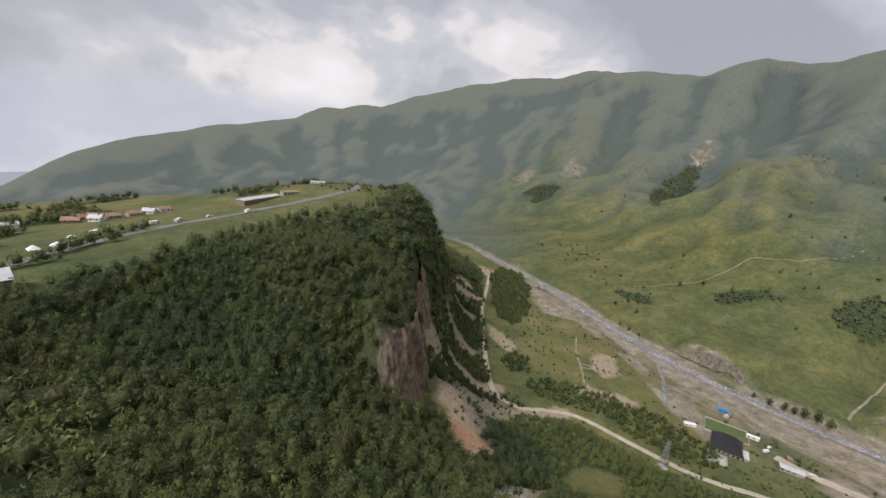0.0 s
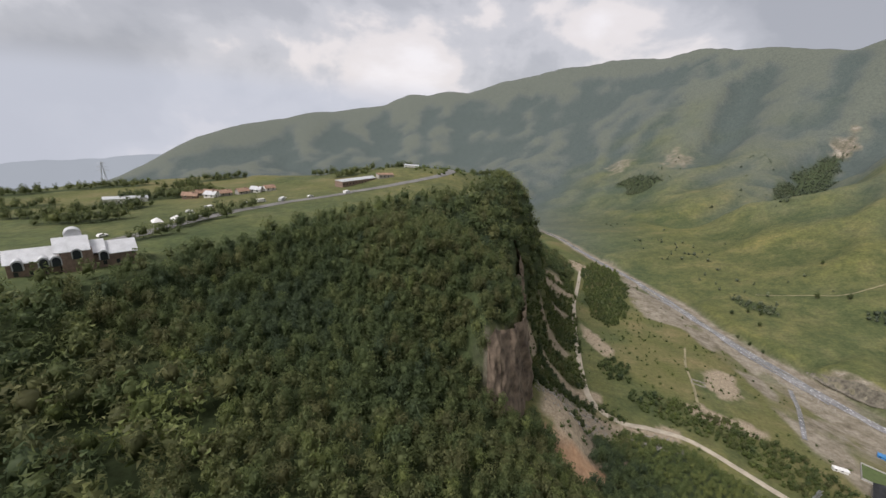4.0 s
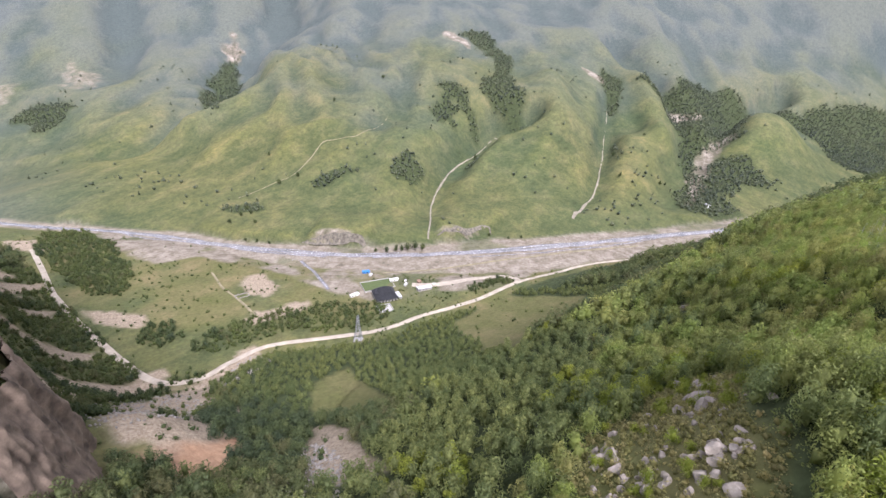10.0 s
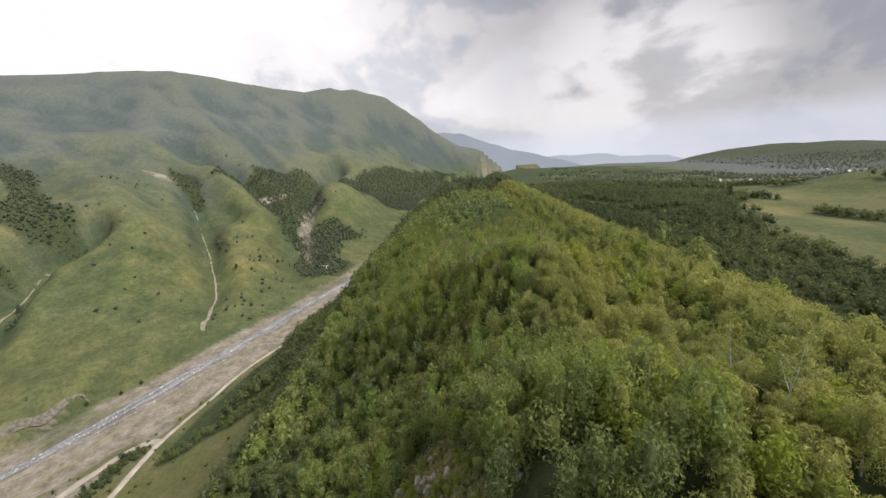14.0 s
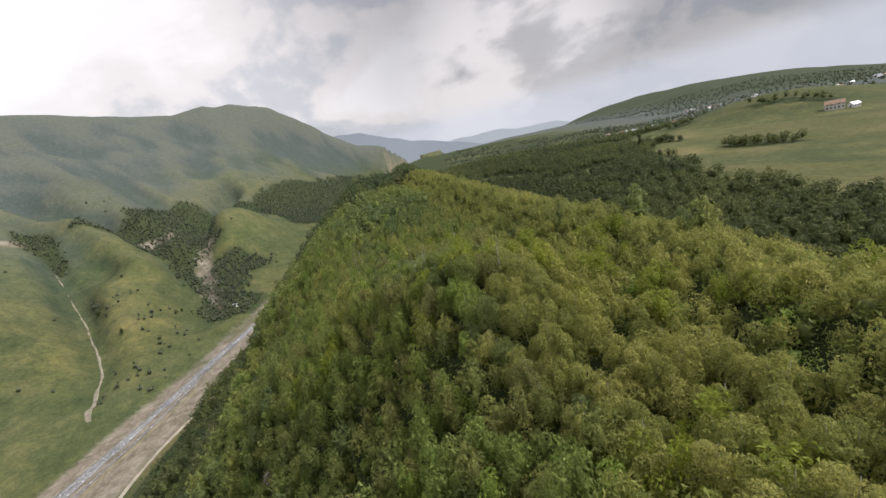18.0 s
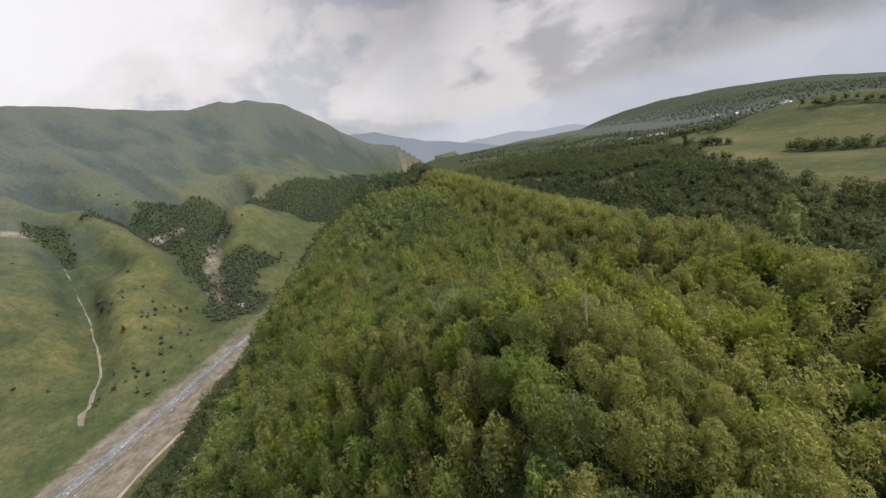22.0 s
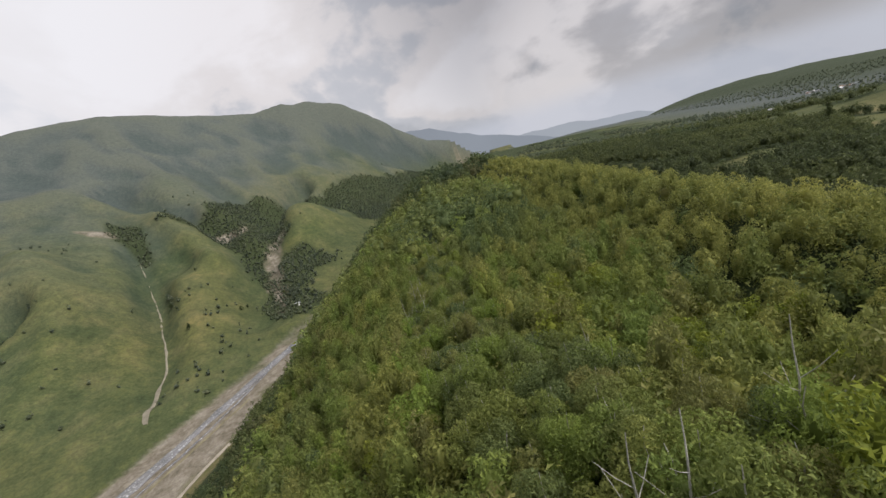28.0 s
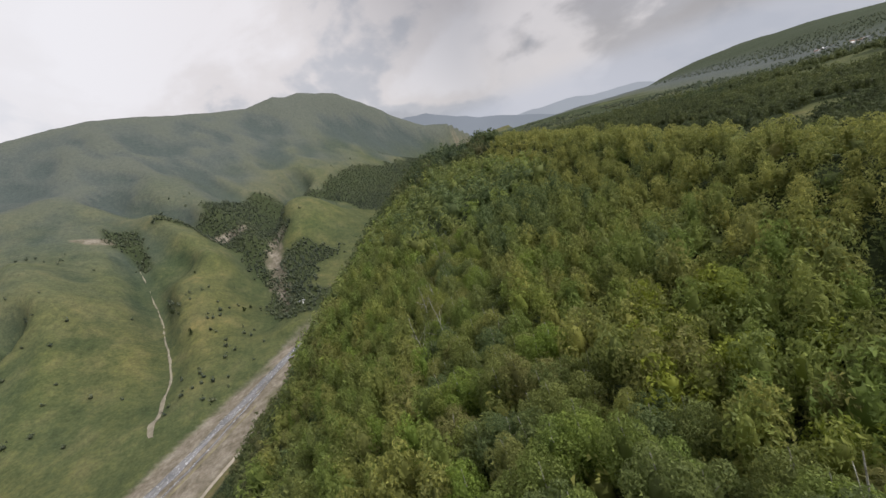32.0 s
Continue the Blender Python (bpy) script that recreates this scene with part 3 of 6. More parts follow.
FAR_WOODS = [[(1157, 702), (1231, 638), (1030, 497), (908, 398), (851, 385), (844, 437), (898, 488), (1084, 629)],
             [(821, 612), (818, 554), (815, 479), (812, 447), (838, 468), (863, 566)],
             [(1282, 351), (1238, 261), (1173, 230), (1086, 257), (1176, 314)],
             [(958, 218), (911, 194), (835, 163), (837, 184)],
             [(1209, 206), (1387, 127), (1496, 22), (1556, -174), (1144, -27), (1148, 7), (1078, 43), (1208, 117)],
             [(1067, 70), (1078, 40), (893, 43), (767, 47), (915, 62)],
             [(1065, -3), (1071, -43), (987, -57), (788, -20), (749, 9), (906, 16)],
             [(1529, -177), (1616, -228), (1731, -378), (2085, -732), (2160, -838), (1872, -680), (1430, -400), (1311, -301), (1405, -237)],
             [(717, 1305), (815, 1394), (903, 1399), (855, 1320), (537, 941)],
             [(386, 1648), (463, 1668), (470, 1556), (386, 1495)]]


def cover(x, y, k):
    """Shares of ground cover: scree, bare earth, rock, gravel, hay, painted distance haze, wood."""
    valley, far = k["valley"], k["far"]
    south = ~valley & ~far & (k["west"] < 0.5)
    west = ~valley & ~far & (k["west"] >= 0.5)
    open_side = area(x, y, OPEN_SIDE, 9, 26, 4, 1) * valley
    fan = area(x, y, [(64, 190), (49, 150), (34, 123), (29, 114), (12, 130), (46, 170)], 5, 14, 2, 2) * valley
    patches = smooth(0.16, 0.28, fbm(x, y, 30, 3, 64)) * open_side * smooth(225, 260, y)
    scree = np.maximum.reduce([area(x, y, SCREE, 7, 20, 3, 3) * valley * smooth(0.42, 0.22, fbm(x, y, 26, 3, 69)), fan, patches, patch(x, y, 200, 415, 26, 13, 70, 0.5, 9) * valley, patch(x, y, 105, 318, 20, 10, 20, 0.7, 8) * valley,
                               patch(x, y, 170, 352, 26, 12, -20, 0.8, 7) * valley, patch(x, y, 112, 745, 12, 40, 15, 0.4, 10) * valley,
                               patch(x, y, 56, 592, 36, 12, 12, 0.5, 101) * valley, patch(x, y, 42, 514, 28, 10, 28, 0.5, 102) * valley, patch(x, y, 38, 414, 22, 9, 18, 0.5, 103) * valley, patch(x, y, 90, 466, 9, 34, 14, 0.5, 104) * valley, patch(x, y, 46, 350, 30, 11, -6, 0.5, 105) * valley])
    earth = area(x, y, [(5, 203), (40, 207), (20, 180), (10, 183)], 4, 12, 2, 4) * valley
    clearing = np.maximum(area(x, y, [(77, 208), (102, 224), (129, 223), (83, 152), (66, 158), (70, 180)], 4, 16, 2, 5),
                          area(x, y, [(228, 198), (285, 201), (319, 182), (311, 112), (260, 106), (243, 129), (134, 116), (197, 162)], 9, 30, 3, 6)) * valley
    crag = np.maximum.reduce([area(x, y, [(42, 66), (66, 58), (84, 47), (68, 42), (42, 45), (22, 43), (10, 43), (11, 50), (17, 66), (35, 69)], 4, 10, 2, 7), patch(x, y, 166, 51, 4, 6, 0, 0.4, 28), patch(x, y, 140, 78, 4, 7, 0, 0.4, 29)]) * valley
    wood = np.where(valley, smooth(0.995, 0.975, k["t"] + 0.012 * fbm(x, y, 40, 3, 61)), 0.0)
    d_w, s_w, w_w = to_line(x, y, WALL)
    d_w = np.where(s_w > 0, d_w, -d_w)
    bare = smooth(-9, -4, d_w) * smooth(10, 6, d_w) * np.maximum(smooth(1.8, 2.2, w_w) * smooth(5.6, 5.1, w_w), smooth(7.2, 7.6, w_w) * smooth(9.6, 9.2, w_w))
    bare = bare * smooth(173, 181, y)
    wood = wood * (1 - bare) * (1 - open_side) * (1 - fan) * (1 - clearing) * (1 - crag) * (1 - earth)
    hay_field = area(x, y, HAY, 14, 60, 8, 8) * south
    copse = np.maximum.reduce([patch(x, y, 148, -272, 26, 9, 0, 0.3, 60), patch(x, y, 155, -186, 9, 8, 0, 0.3, 61), patch(x, y, 126, -166, 4, 4, 0, 0.2, 62), patch(x, y, 240, -325, 17, 9, 0, 0.3, 63), patch(x, y, 214, -226, 34, 8, 25, 0.4, 67), patch(x, y, 288, -446, 22, 12, 0, 0.3, 64),
                               patch(x, y, 20, -330, 40, 16, 10, 0.4, 65), patch(x, y, 190, -470, 40, 10, 5, 0.4, 66)]) * south
    mixed = smooth(-0.2, -0.06, fbm(x, y, 130, 3, 62)) * smooth(1000, 760, k["d_rim"]) * smooth(180, 300, x)
    wood = np.where(south, np.maximum(smooth(215, 190, k["d_rim"] + 25 * fbm(x, y, 80, 3, 65)), mixed) * (1 - hay_field), wood)
    meadow = np.maximum.reduce([area(x, y, [(254, -174), (338, -182), (332, -202), (258, -199)], 3, 20, 2, 9), area(x, y, [(238, -157), (230, -172), (224, -216), (203, -208), (210, -159)], 3, 20, 2, 10), patch(x, y, 378, -350, 46, 24, -30, 0.2, 16)]) * south
    lush = 0.34 * hay_field * smooth(-0.02, 0.14, fbm(x * 0.6, y * 1.8, 75, 4, 75)) + 0.25 * hay_field * smooth(-330, -480, y)
    wood = np.maximum(np.maximum(wood, np.minimum(lush, 0.46)) * (1 - meadow), copse)
    wood = np.where(south, np.maximum(wood, 0.8 * smooth(1250, 1700, k["d_rim"])), wood)
    grove = np.maximum.reduce([patch(x, y, cx, cy, rx, ry, turn, 0.35, 80 + i) for i, (cx, cy, rx, ry, turn) in enumerate(((-284, 318, 34, 15, 50), (-276, 262, 16, 9, 60), (-300, 240, 22, 8, 40), (-200, 260, 18, 5, 55), (-193, 232, 16, 4, 70), (-194, 196, 13, 6, 40),
                     (-265, 225, 20, 8, 30), (-366, 256, 34, 10, 40), (-390, 356, 30, 9, 50), (-312, 372, 22, 8, 50), (-150, 500, 26, 8, 60), (-210, 470, 40, 9, 55), (-120, 540, 20, 8, 60), (-180, 420, 24, 6, 60), (-330, 440, 46, 8, 50), (-420, 330, 60, 8, 55)))])
    wood = np.where(west, np.maximum(smooth(20, 6, k["d_rim"] + 10 * fbm(x, y, 40, 2, 63)), grove), wood)
    floor = valley * (k["t"] > 0.985)
    shrubs = np.maximum.reduce([area(x, y, [(80, 420), (86, 385), (110, 385), (112, 415), (98, 432)], 6, 16, 3, 11), area(x, y, [(96, 372), (104, 348), (150, 324), (190, 300), (205, 312), (180, 352), (140, 372)], 7, 18, 3, 12),
                                area(x, y, [(92, 530), (104, 640), (114, 730), (150, 800), (182, 760), (170, 640), (145, 550), (116, 505)], 7, 20, 3, 13), area(x, y, [(164, 300), (200, 266), (222, 256), (234, 280), (214, 322), (182, 334)], 5, 14, 3, 14), area(x, y, [(300, 222), (345, 192), (360, 200), (320, 226)], 4, 12, 3, 21)]) * valley
    shrubs = np.maximum(shrubs, open_side * smooth(0.22, 0.1, fbm(x, y, 30, 3, 64)) * (1 - scree))
    scrub = np.maximum.reduce([area(x, y, p, 46, 110, 34, 20 + i) for i, p in enumerate(FAR_WOODS)] + [patch(x, y, 330, 610, 40, 12, -60, 0.7, 38), patch(x, y, 372, 343, 34, 7, -48, 0.4, 40), patch(x, y, 550, 470, 40, 24, 30, 0.8, 41), patch(x, y, 690, 415, 20, 12, 0, 0.5, 42),
                              patch(x, y, 770, 530, 50, 24, 20, 0.9, 32), patch(x, y, 460, 560, 40, 14, -20, 0.9, 33)]) * far
    scrub = smooth(0.36, 0.62, scrub + 0.55 * fbm(x, y, 70, 4, 133) * (scrub > 0.01))
    scar = np.maximum.reduce([area(x, y, [(973, 44), (1078, 34), (1148, 7), (1144, -21), (1069, 1), (935, 19), (800, 33), (867, 43)], 14, 30, 4, 40), patch(x, y, 1225, 95, 20, 40, 10, 0.7, 43), patch(x, y, 915, 1440, 22, 40, -30, 0.8, 44),
                              0.5 * patch(x, y, 570, 1690, 40, 60, 0, 0.9, 46), 0.45 * patch(x, y, 410, 1830, 40, 60, 0, 0.9, 47), patch(x, y, 1200, 330, 14, 30, 0, 0.6, 48), patch(x, y, 1100, 700, 20, 50, 0, 0.8, 45)]) * far
    bank = np.maximum(patch(x, y, 334, 440, 30, 7, -62, 0.4, 70), patch(x, y, 450, 309, 36, 7, -41, 0.4, 71)) * far * smooth(16, 8, k["d_riv"] - k["bed"]) * smooth(0, 3, k["d_riv"] - k["bed"])
    hay = np.where(west, smooth(-0.15, 0.35, fbm(x, y, 120, 4, 71)) * smooth(60, 140, k["d_rim"]), 0.0)
    hay = np.where(south, hay_field * np.clip(smooth(-0.16, 0.14, fbm(x * 0.5 + 0.2 * y, y * 2.2, 90, 4, 72)) * smooth(-480, -330, y), 0, 1), hay)
    hay = np.maximum(hay, np.maximum(crag * 1.0, clearing * 0.75))
    hay = np.maximum(hay, floor * smooth(-0.25, 0.3, fbm(x, y, 50, 4, 73)) * 0.95)
    # painted haze grows up the far mountain and out over the south hill
    haze_tint = np.where(far, np.clip(0.95 * smooth(0.1, 0.7, k["u"] + 0.20 * fbm(x, y, 330, 4, 134) + 0.12 * fbm(x, y, 90, 3, 135)) + smooth(20, -5, k["az"]), 0, 1), 0.0)
    haze_tint = np.where(south, smooth(650, 1300, k["d_rim"]), haze_tint)
    braid = smooth(0.1, 0.4, fbm(x, y, 55, 3, 45)) * smooth(0.0, 6.0, k["d_riv"] - 9)
    flood = area(x, y, FLOOD, 9, 30, 3, 15) * valley * (1 - 0.85 * smooth(-0.06, 0.16, fbm(x, y, 40, 4, 46)))
    gravel = np.maximum(k["in_bed"] * (1 - 0.6 * braid), flood)
    return dict(scrub=scrub, scree=scree, earth=earth, wood=np.maximum(wood, scrub * 0.9), shrubs=shrubs, hay=hay, haze_tint=haze_tint, gravel=gravel, scar=np.maximum(scar, bank), clearing=clearing, crag=crag)


def fast_mesh(name, verts, faces, mat, attrs=()):
    """A mesh from arrays: verts n x 3, faces m x 3 or m x 4."""
    me = bpy.data.meshes.new(name)
    verts, faces = np.ascontiguousarray(verts, np.float32), np.ascontiguousarray(faces, np.int32)
    n, side = faces.shape
    me.vertices.add(len(verts))
    me.vertices.foreach_set("co", verts.ravel())
    me.loops.add(n * side)
    me.loops.foreach_set("vertex_index", faces.ravel())
    me.polygons.add(n)
    me.polygons.foreach_set("loop_start", np.arange(0, n * side, side, dtype=np.int32))
    for key, values in attrs:
        me.attributes.new(key, "FLOAT", "POINT").data.foreach_set("value", np.ascontiguousarray(values, np.float32))
    me.materials.append(mat)
    me.update(calc_edges=True)
    me.validate()
    return me


def grid_faces(rows, cols, wrap=False):
    i, j = np.meshgrid(np.arange(rows - 1), np.arange(cols if wrap else cols - 1), indexing="ij")
    j2 = (j + 1) % cols
    return np.stack([i * cols + j, i * cols + j2, (i + 1) * cols + j2, (i + 1) * cols + j], -1).reshape(-1, 4)


AZ = np.radians(np.r_[np.arange(-66, 184, 0.55), np.arange(184, 294, 2.0)])
RR = np.r_[0.02, np.arange(2, 100, 3.0), np.arange(100, 820, 4.6), np.arange(820, 2400, 15.0), np.arange(2400, 4400, 40.0), np.arange(4400, 4701, 100.0)]
ga, gr = np.meshgrid(AZ, RR, indexing="xy")
gx, gy = HUB[0] + gr * np.sin(ga), HUB[1] + gr * np.cos(ga)
gz, gk = land(gx, gy)
gc = cover(gx, gy, gk)
dzr = np.abs(np.gradient(gz, axis=0) / np.gradient(gr, axis=0))
rock = np.where(gk["far"], np.maximum(smooth(1.9, 2.6, dzr) * 0.1, gc["scar"] * 0.8), smooth(1.5, 2.2, dzr) * (1 - gc["gravel"]) * (1 - 0.9 * gc["wood"]) * smooth(1200, 800, gr))
# far slopes: lighter where the ground stands above its surroundings, darker in hollows
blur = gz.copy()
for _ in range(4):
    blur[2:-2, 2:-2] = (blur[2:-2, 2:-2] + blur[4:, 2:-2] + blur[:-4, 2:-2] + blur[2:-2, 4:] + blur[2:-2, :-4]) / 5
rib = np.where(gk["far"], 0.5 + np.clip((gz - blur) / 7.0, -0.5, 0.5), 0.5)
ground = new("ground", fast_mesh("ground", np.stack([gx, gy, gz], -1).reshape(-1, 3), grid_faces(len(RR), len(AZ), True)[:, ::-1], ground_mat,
             [("scree", np.maximum(gc["scree"], gc["scar"] * 0.55).ravel()), ("rib", rib.ravel())] + [(n, gc[n].ravel()) for n in ("earth", "wood", "hay", "haze_tint", "gravel")] + [("rock", rock.ravel())]))
ground.data.polygons.foreach_set("use_smooth", np.ones(len(ground.data.polygons), bool))
tagged(ground, "grassy mountain valley with wooded slopes, scree and river gravel", "ground", kind="structure")


def ribbon(name, line, width, mat, label, category, lift=0.5, kind="structure", ragged=0.15, step=3.0, across=5, seed=0):
    """A strip of road, water or gravel laid over the ground along a line."""
    pts = np.array([p[:2] for p in line], float)
    dense = [pts[0]]
    for k in range(len(pts) - 1):
        p0, p1, p2, p3 = pts[max(k - 1, 0)], pts[k], pts[k + 1], pts[min(k + 2, len(pts) - 1)]
        n = max(2, int(np.linalg.norm(p2 - p1) / step))
        for s in np.arange(1, n + 1) / n:
            dense.append(0.5 * (2 * p1 + (p2 - p0) * s + (2 * p0 - 5 * p1 + 4 * p2 - p3) * s * s + (3 * p1 - p0 - 3 * p2 + p3) * s**3))
    dense = np.array(dense)
    way = np.gradient(dense, axis=0)
    way /= np.linalg.norm(way, axis=1)[:, None] + 1e-9
    normal = np.stack([-way[:, 1], way[:, 0]], -1)
    run = np.arange(len(dense))
    w = np.interp(run, np.linspace(0, len(dense) - 1, len(np.atleast_1d(width))), np.atleast_1d(width)) / 2 if np.ndim(width) else np.full(len(dense), width / 2)
    left = w * (1 + ragged * fbm(run * 3.0, run * 0 + seed, 20, 3, 80 + seed))
    right = w * (1 + ragged * fbm(run * 3.0, run * 0 + seed + 50, 20, 3, 90 + seed))
    f = np.linspace(-1, 1, across)
    off = np.where(f[None] < 0, f[None] * right[:, None], f[None] * left[:, None])
    p = dense[:, None] + normal[:, None] * off[..., None]
    z = height(p[..., 0].ravel(), p[..., 1].ravel()).reshape(p.shape[:2])
    z = np.maximum(z, z.mean(1, keepdims=True)) * 0.5 + z * 0.5 + lift - 0.5 * (np.abs(f)[None] > 0.99) * lift
    ob = new(name, fast_mesh(name, np.concatenate([p, z[..., None]], -1).reshape(-1, 3), grid_faces(len(dense), across)[:, ::-1], mat))
    return tagged(ob, label, category, kind=kind)



# distance: hazy blue ridges far beyond the mountain
def far_ridge(name, dist, line, mat, label, seed):
    az = np.arange(line[0][0], line[-1][0], 0.12)
    el = np.interp(az, [p[0] for p in line], [p[1] for p in line]) + 0.22 * fbm(az, az * 0, 3.0, 4, seed)
    rows = np.linspace(0, 1, 8)[:, None]
    top = 250 + dist * np.tan(np.radians(el))
    r = dist - 60 * (1 - rows) + 30 * fbm(az[None] * 40 + 0 * rows, rows * 300 + 0 * az[None], 90, 3, seed + 1)
    z = -900 + (top + 900) * rows ** 0.8
    v = np.stack([r * np.sin(np.radians(az)), r * np.cos(np.radians(az)), z], -1).reshape(-1, 3)
    return tagged(new(name, fast_mesh(name, v, grid_faces(8, len(az))[:, ::-1], mat)), label, "mountains", kind="structure")


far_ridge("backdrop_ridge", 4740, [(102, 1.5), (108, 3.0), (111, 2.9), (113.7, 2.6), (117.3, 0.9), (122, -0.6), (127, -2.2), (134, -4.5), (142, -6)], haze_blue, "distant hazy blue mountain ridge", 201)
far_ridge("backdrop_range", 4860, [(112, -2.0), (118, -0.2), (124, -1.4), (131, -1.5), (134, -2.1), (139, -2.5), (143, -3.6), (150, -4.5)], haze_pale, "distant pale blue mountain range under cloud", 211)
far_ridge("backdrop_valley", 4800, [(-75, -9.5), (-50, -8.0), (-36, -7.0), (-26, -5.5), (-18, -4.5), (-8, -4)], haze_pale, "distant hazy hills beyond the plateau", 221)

# ---------------------------------------------------------------- roads, river and tracks
ribbon("valley_road", [(112, 720), (96, 640), (78, 552), (68, 460), (64, 401), (64, 348), (82, 325), (106, 323), (134, 317), (168, 284), (202, 253), (240, 236), (292, 207), (350, 187), (395, 166), (458, 132), (514, 76), (580, 18), (720, -74), (860, -175)],
       5.0, dirt_road, "pale gravel road running along the valley side", "road", 0.6)
ribbon("plateau_road", [(-228, 100), (-222, 145), (-207, 184), (-199, 239), (-181, 292), (-157, 322), (-116, 382), (-88, 442), (-98, 500), (-120, 560)], 8.0, asphalt, "grey asphalt road along the plateau edge", "road", 0.5)
ribbon("yard_track", [(284, 279), (292, 266), (308, 250), (338, 230), (362, 208), (360, 192), (350, 186)], [8, 10, 9, 8, 9, 7], dirt_road, "gravel track from the yard to the road", "track", 0.55, ragged=0.3)
ribbon("flood_track", [(300, 330), (350, 280), (420, 222), (500, 150), (560, 90)], [3, 4, 3.5, 3], track_earth, "wheel track along the gravel flat by the river", "track", 0.5, ragged=0.4, seed=15)
ribbon("river_main", [(60, 1150), (140, 880), (199, 743), (236, 640), (262, 540), (290, 462), (326, 388), (384, 306), (478, 200), (606, 84), (760, -60), (960, -190)],
       [8, 8, 9, 9, 11, 10, 9], water, "shallow silty river running over gravel", "river", 0.75, ragged=0.5)
ribbon("river_braid", [(222, 690), (228, 640), (252, 560), (270, 490), (300, 420)], [3, 6, 5, 3], water, "narrow side channel of the river", "river", 0.8, ragged=0.6, seed=3)
ribbon("river_braid_lower", [(330, 370), (372, 325), (440, 250), (500, 190), (585, 90)], [3, 5, 6, 4], water, "side channel winding through the gravel bed", "river", 0.8, ragged=0.6, seed=5)
for nb, braid_line in enumerate(([(206, 720), (214, 660), (246, 590), (262, 520)], [(270, 520), (290, 480), (318, 410), (345, 372), (372, 330)], [(352, 345), (420, 272), (486, 206), (540, 150)], [(398, 268), (470, 188), (556, 108), (640, 46)], [(560, 118), (640, 40), (740, -52)])):
    ribbon("river_thread", braid_line, [1.5, 3, 2.2, 3, 1.5], water, "thin thread of the braided river in its gravel", "river", 0.85, ragged=1.2, seed=30 + nb)
ribbon("flood_channel", [(275, 436), (262, 405), (244, 372), (230, 345)], [4, 4, 3.5], water, "straight concrete flood channel with shallow water", "channel", 0.7, ragged=0.05, seed=6)
ribbon("stream_gully", [(405, 336), (446, 358), (517, 400), (588, 426), (670, 444), (758, 443), (825, 438), (824, 408), (861, 375)], [2.5, 3.5, 2.8, 3, 2.5, 2.8, 2.2], pale_gravel, "pale stream gully cut into the grassy mountainside", "gully", 1.1, ragged=0.9, step=4, across=4, seed=11)
ribbon("debris_gully", [(606, 190), (654, 188), (731, 188), (890, 213), (1032, 242), (1131, 264)], [5, 3.4, 2.4, 3, 2, 1.2], pale_gravel, "pale debris gully running down the mountainside", "gully", 1.2, ragged=1.4, step=4, across=4, seed=12)
ribbon("debris_fan", [(592, 190), (606, 190), (654, 188)], [5, 4, 2], pale_gravel, "pale gravel tongue of the debris fan", "gully", 1.0, ragged=1.5, step=3, across=4, seed=40)
ribbon("hill_path", [(350, 660), (409, 639), (443, 627), (524, 646), (579, 600), (672, 612)], 1.8, track_earth, "narrow earth path across the mountain meadow", "path", 0.6, ragged=0.5, step=5, across=4, seed=13)
ribbon("meadow_track", [(190, 480), (176, 440), (168, 400), (160, 372)], 2.2, track_earth, "faint wheel track across the valley meadow", "track", 0.4, ragged=0.4, seed=14)
for nb, bank_line in enumerate(BANKS):
    ribbon("eroded_bank", bank_line, [1.5, 5, 7, 5, 1.5], bank_earth, "grey eroded earth bank above the river", "bank", 0.2, ragged=1.3, step=2.5, across=9, seed=50 + nb)

# ---------------------------------------------------------------- trees


def quad_ball():
    """A ball of 24 four-sided faces."""
    pts, faces = {}, []
    grid = (-1, 0, 1)
    for axis in range(3):
        for sgn in (-1, 1):
            for i in (0, 1):
                for j in (0, 1):
                    q = []
                    for di, dj in ((0, 0), (1, 0), (1, 1), (0, 1)):
                        p = [0, 0, 0]
                        p[axis], p[(axis + 1) % 3], p[(axis + 2) % 3] = sgn, grid[i + di], grid[j + dj]
                        q.append(pts.setdefault(tuple(p), len(pts)))
                    faces.append(q if sgn > 0 else q[::-1])
    v = np.array(list(pts), float)
    return v / np.linalg.norm(v, axis=1)[:, None], np.array(faces)


BALL = quad_ball()
CUBE = (np.array([(x, y, z) for x in (-1, 1) for y in (-1, 1) for z in (-1, 1)], float) * 0.62, np.array([(0, 1, 3, 2), (4, 6, 7, 5), (0, 4, 5, 1), (2, 3, 7, 6), (0, 2, 6, 4), (1, 5, 7, 3)]))


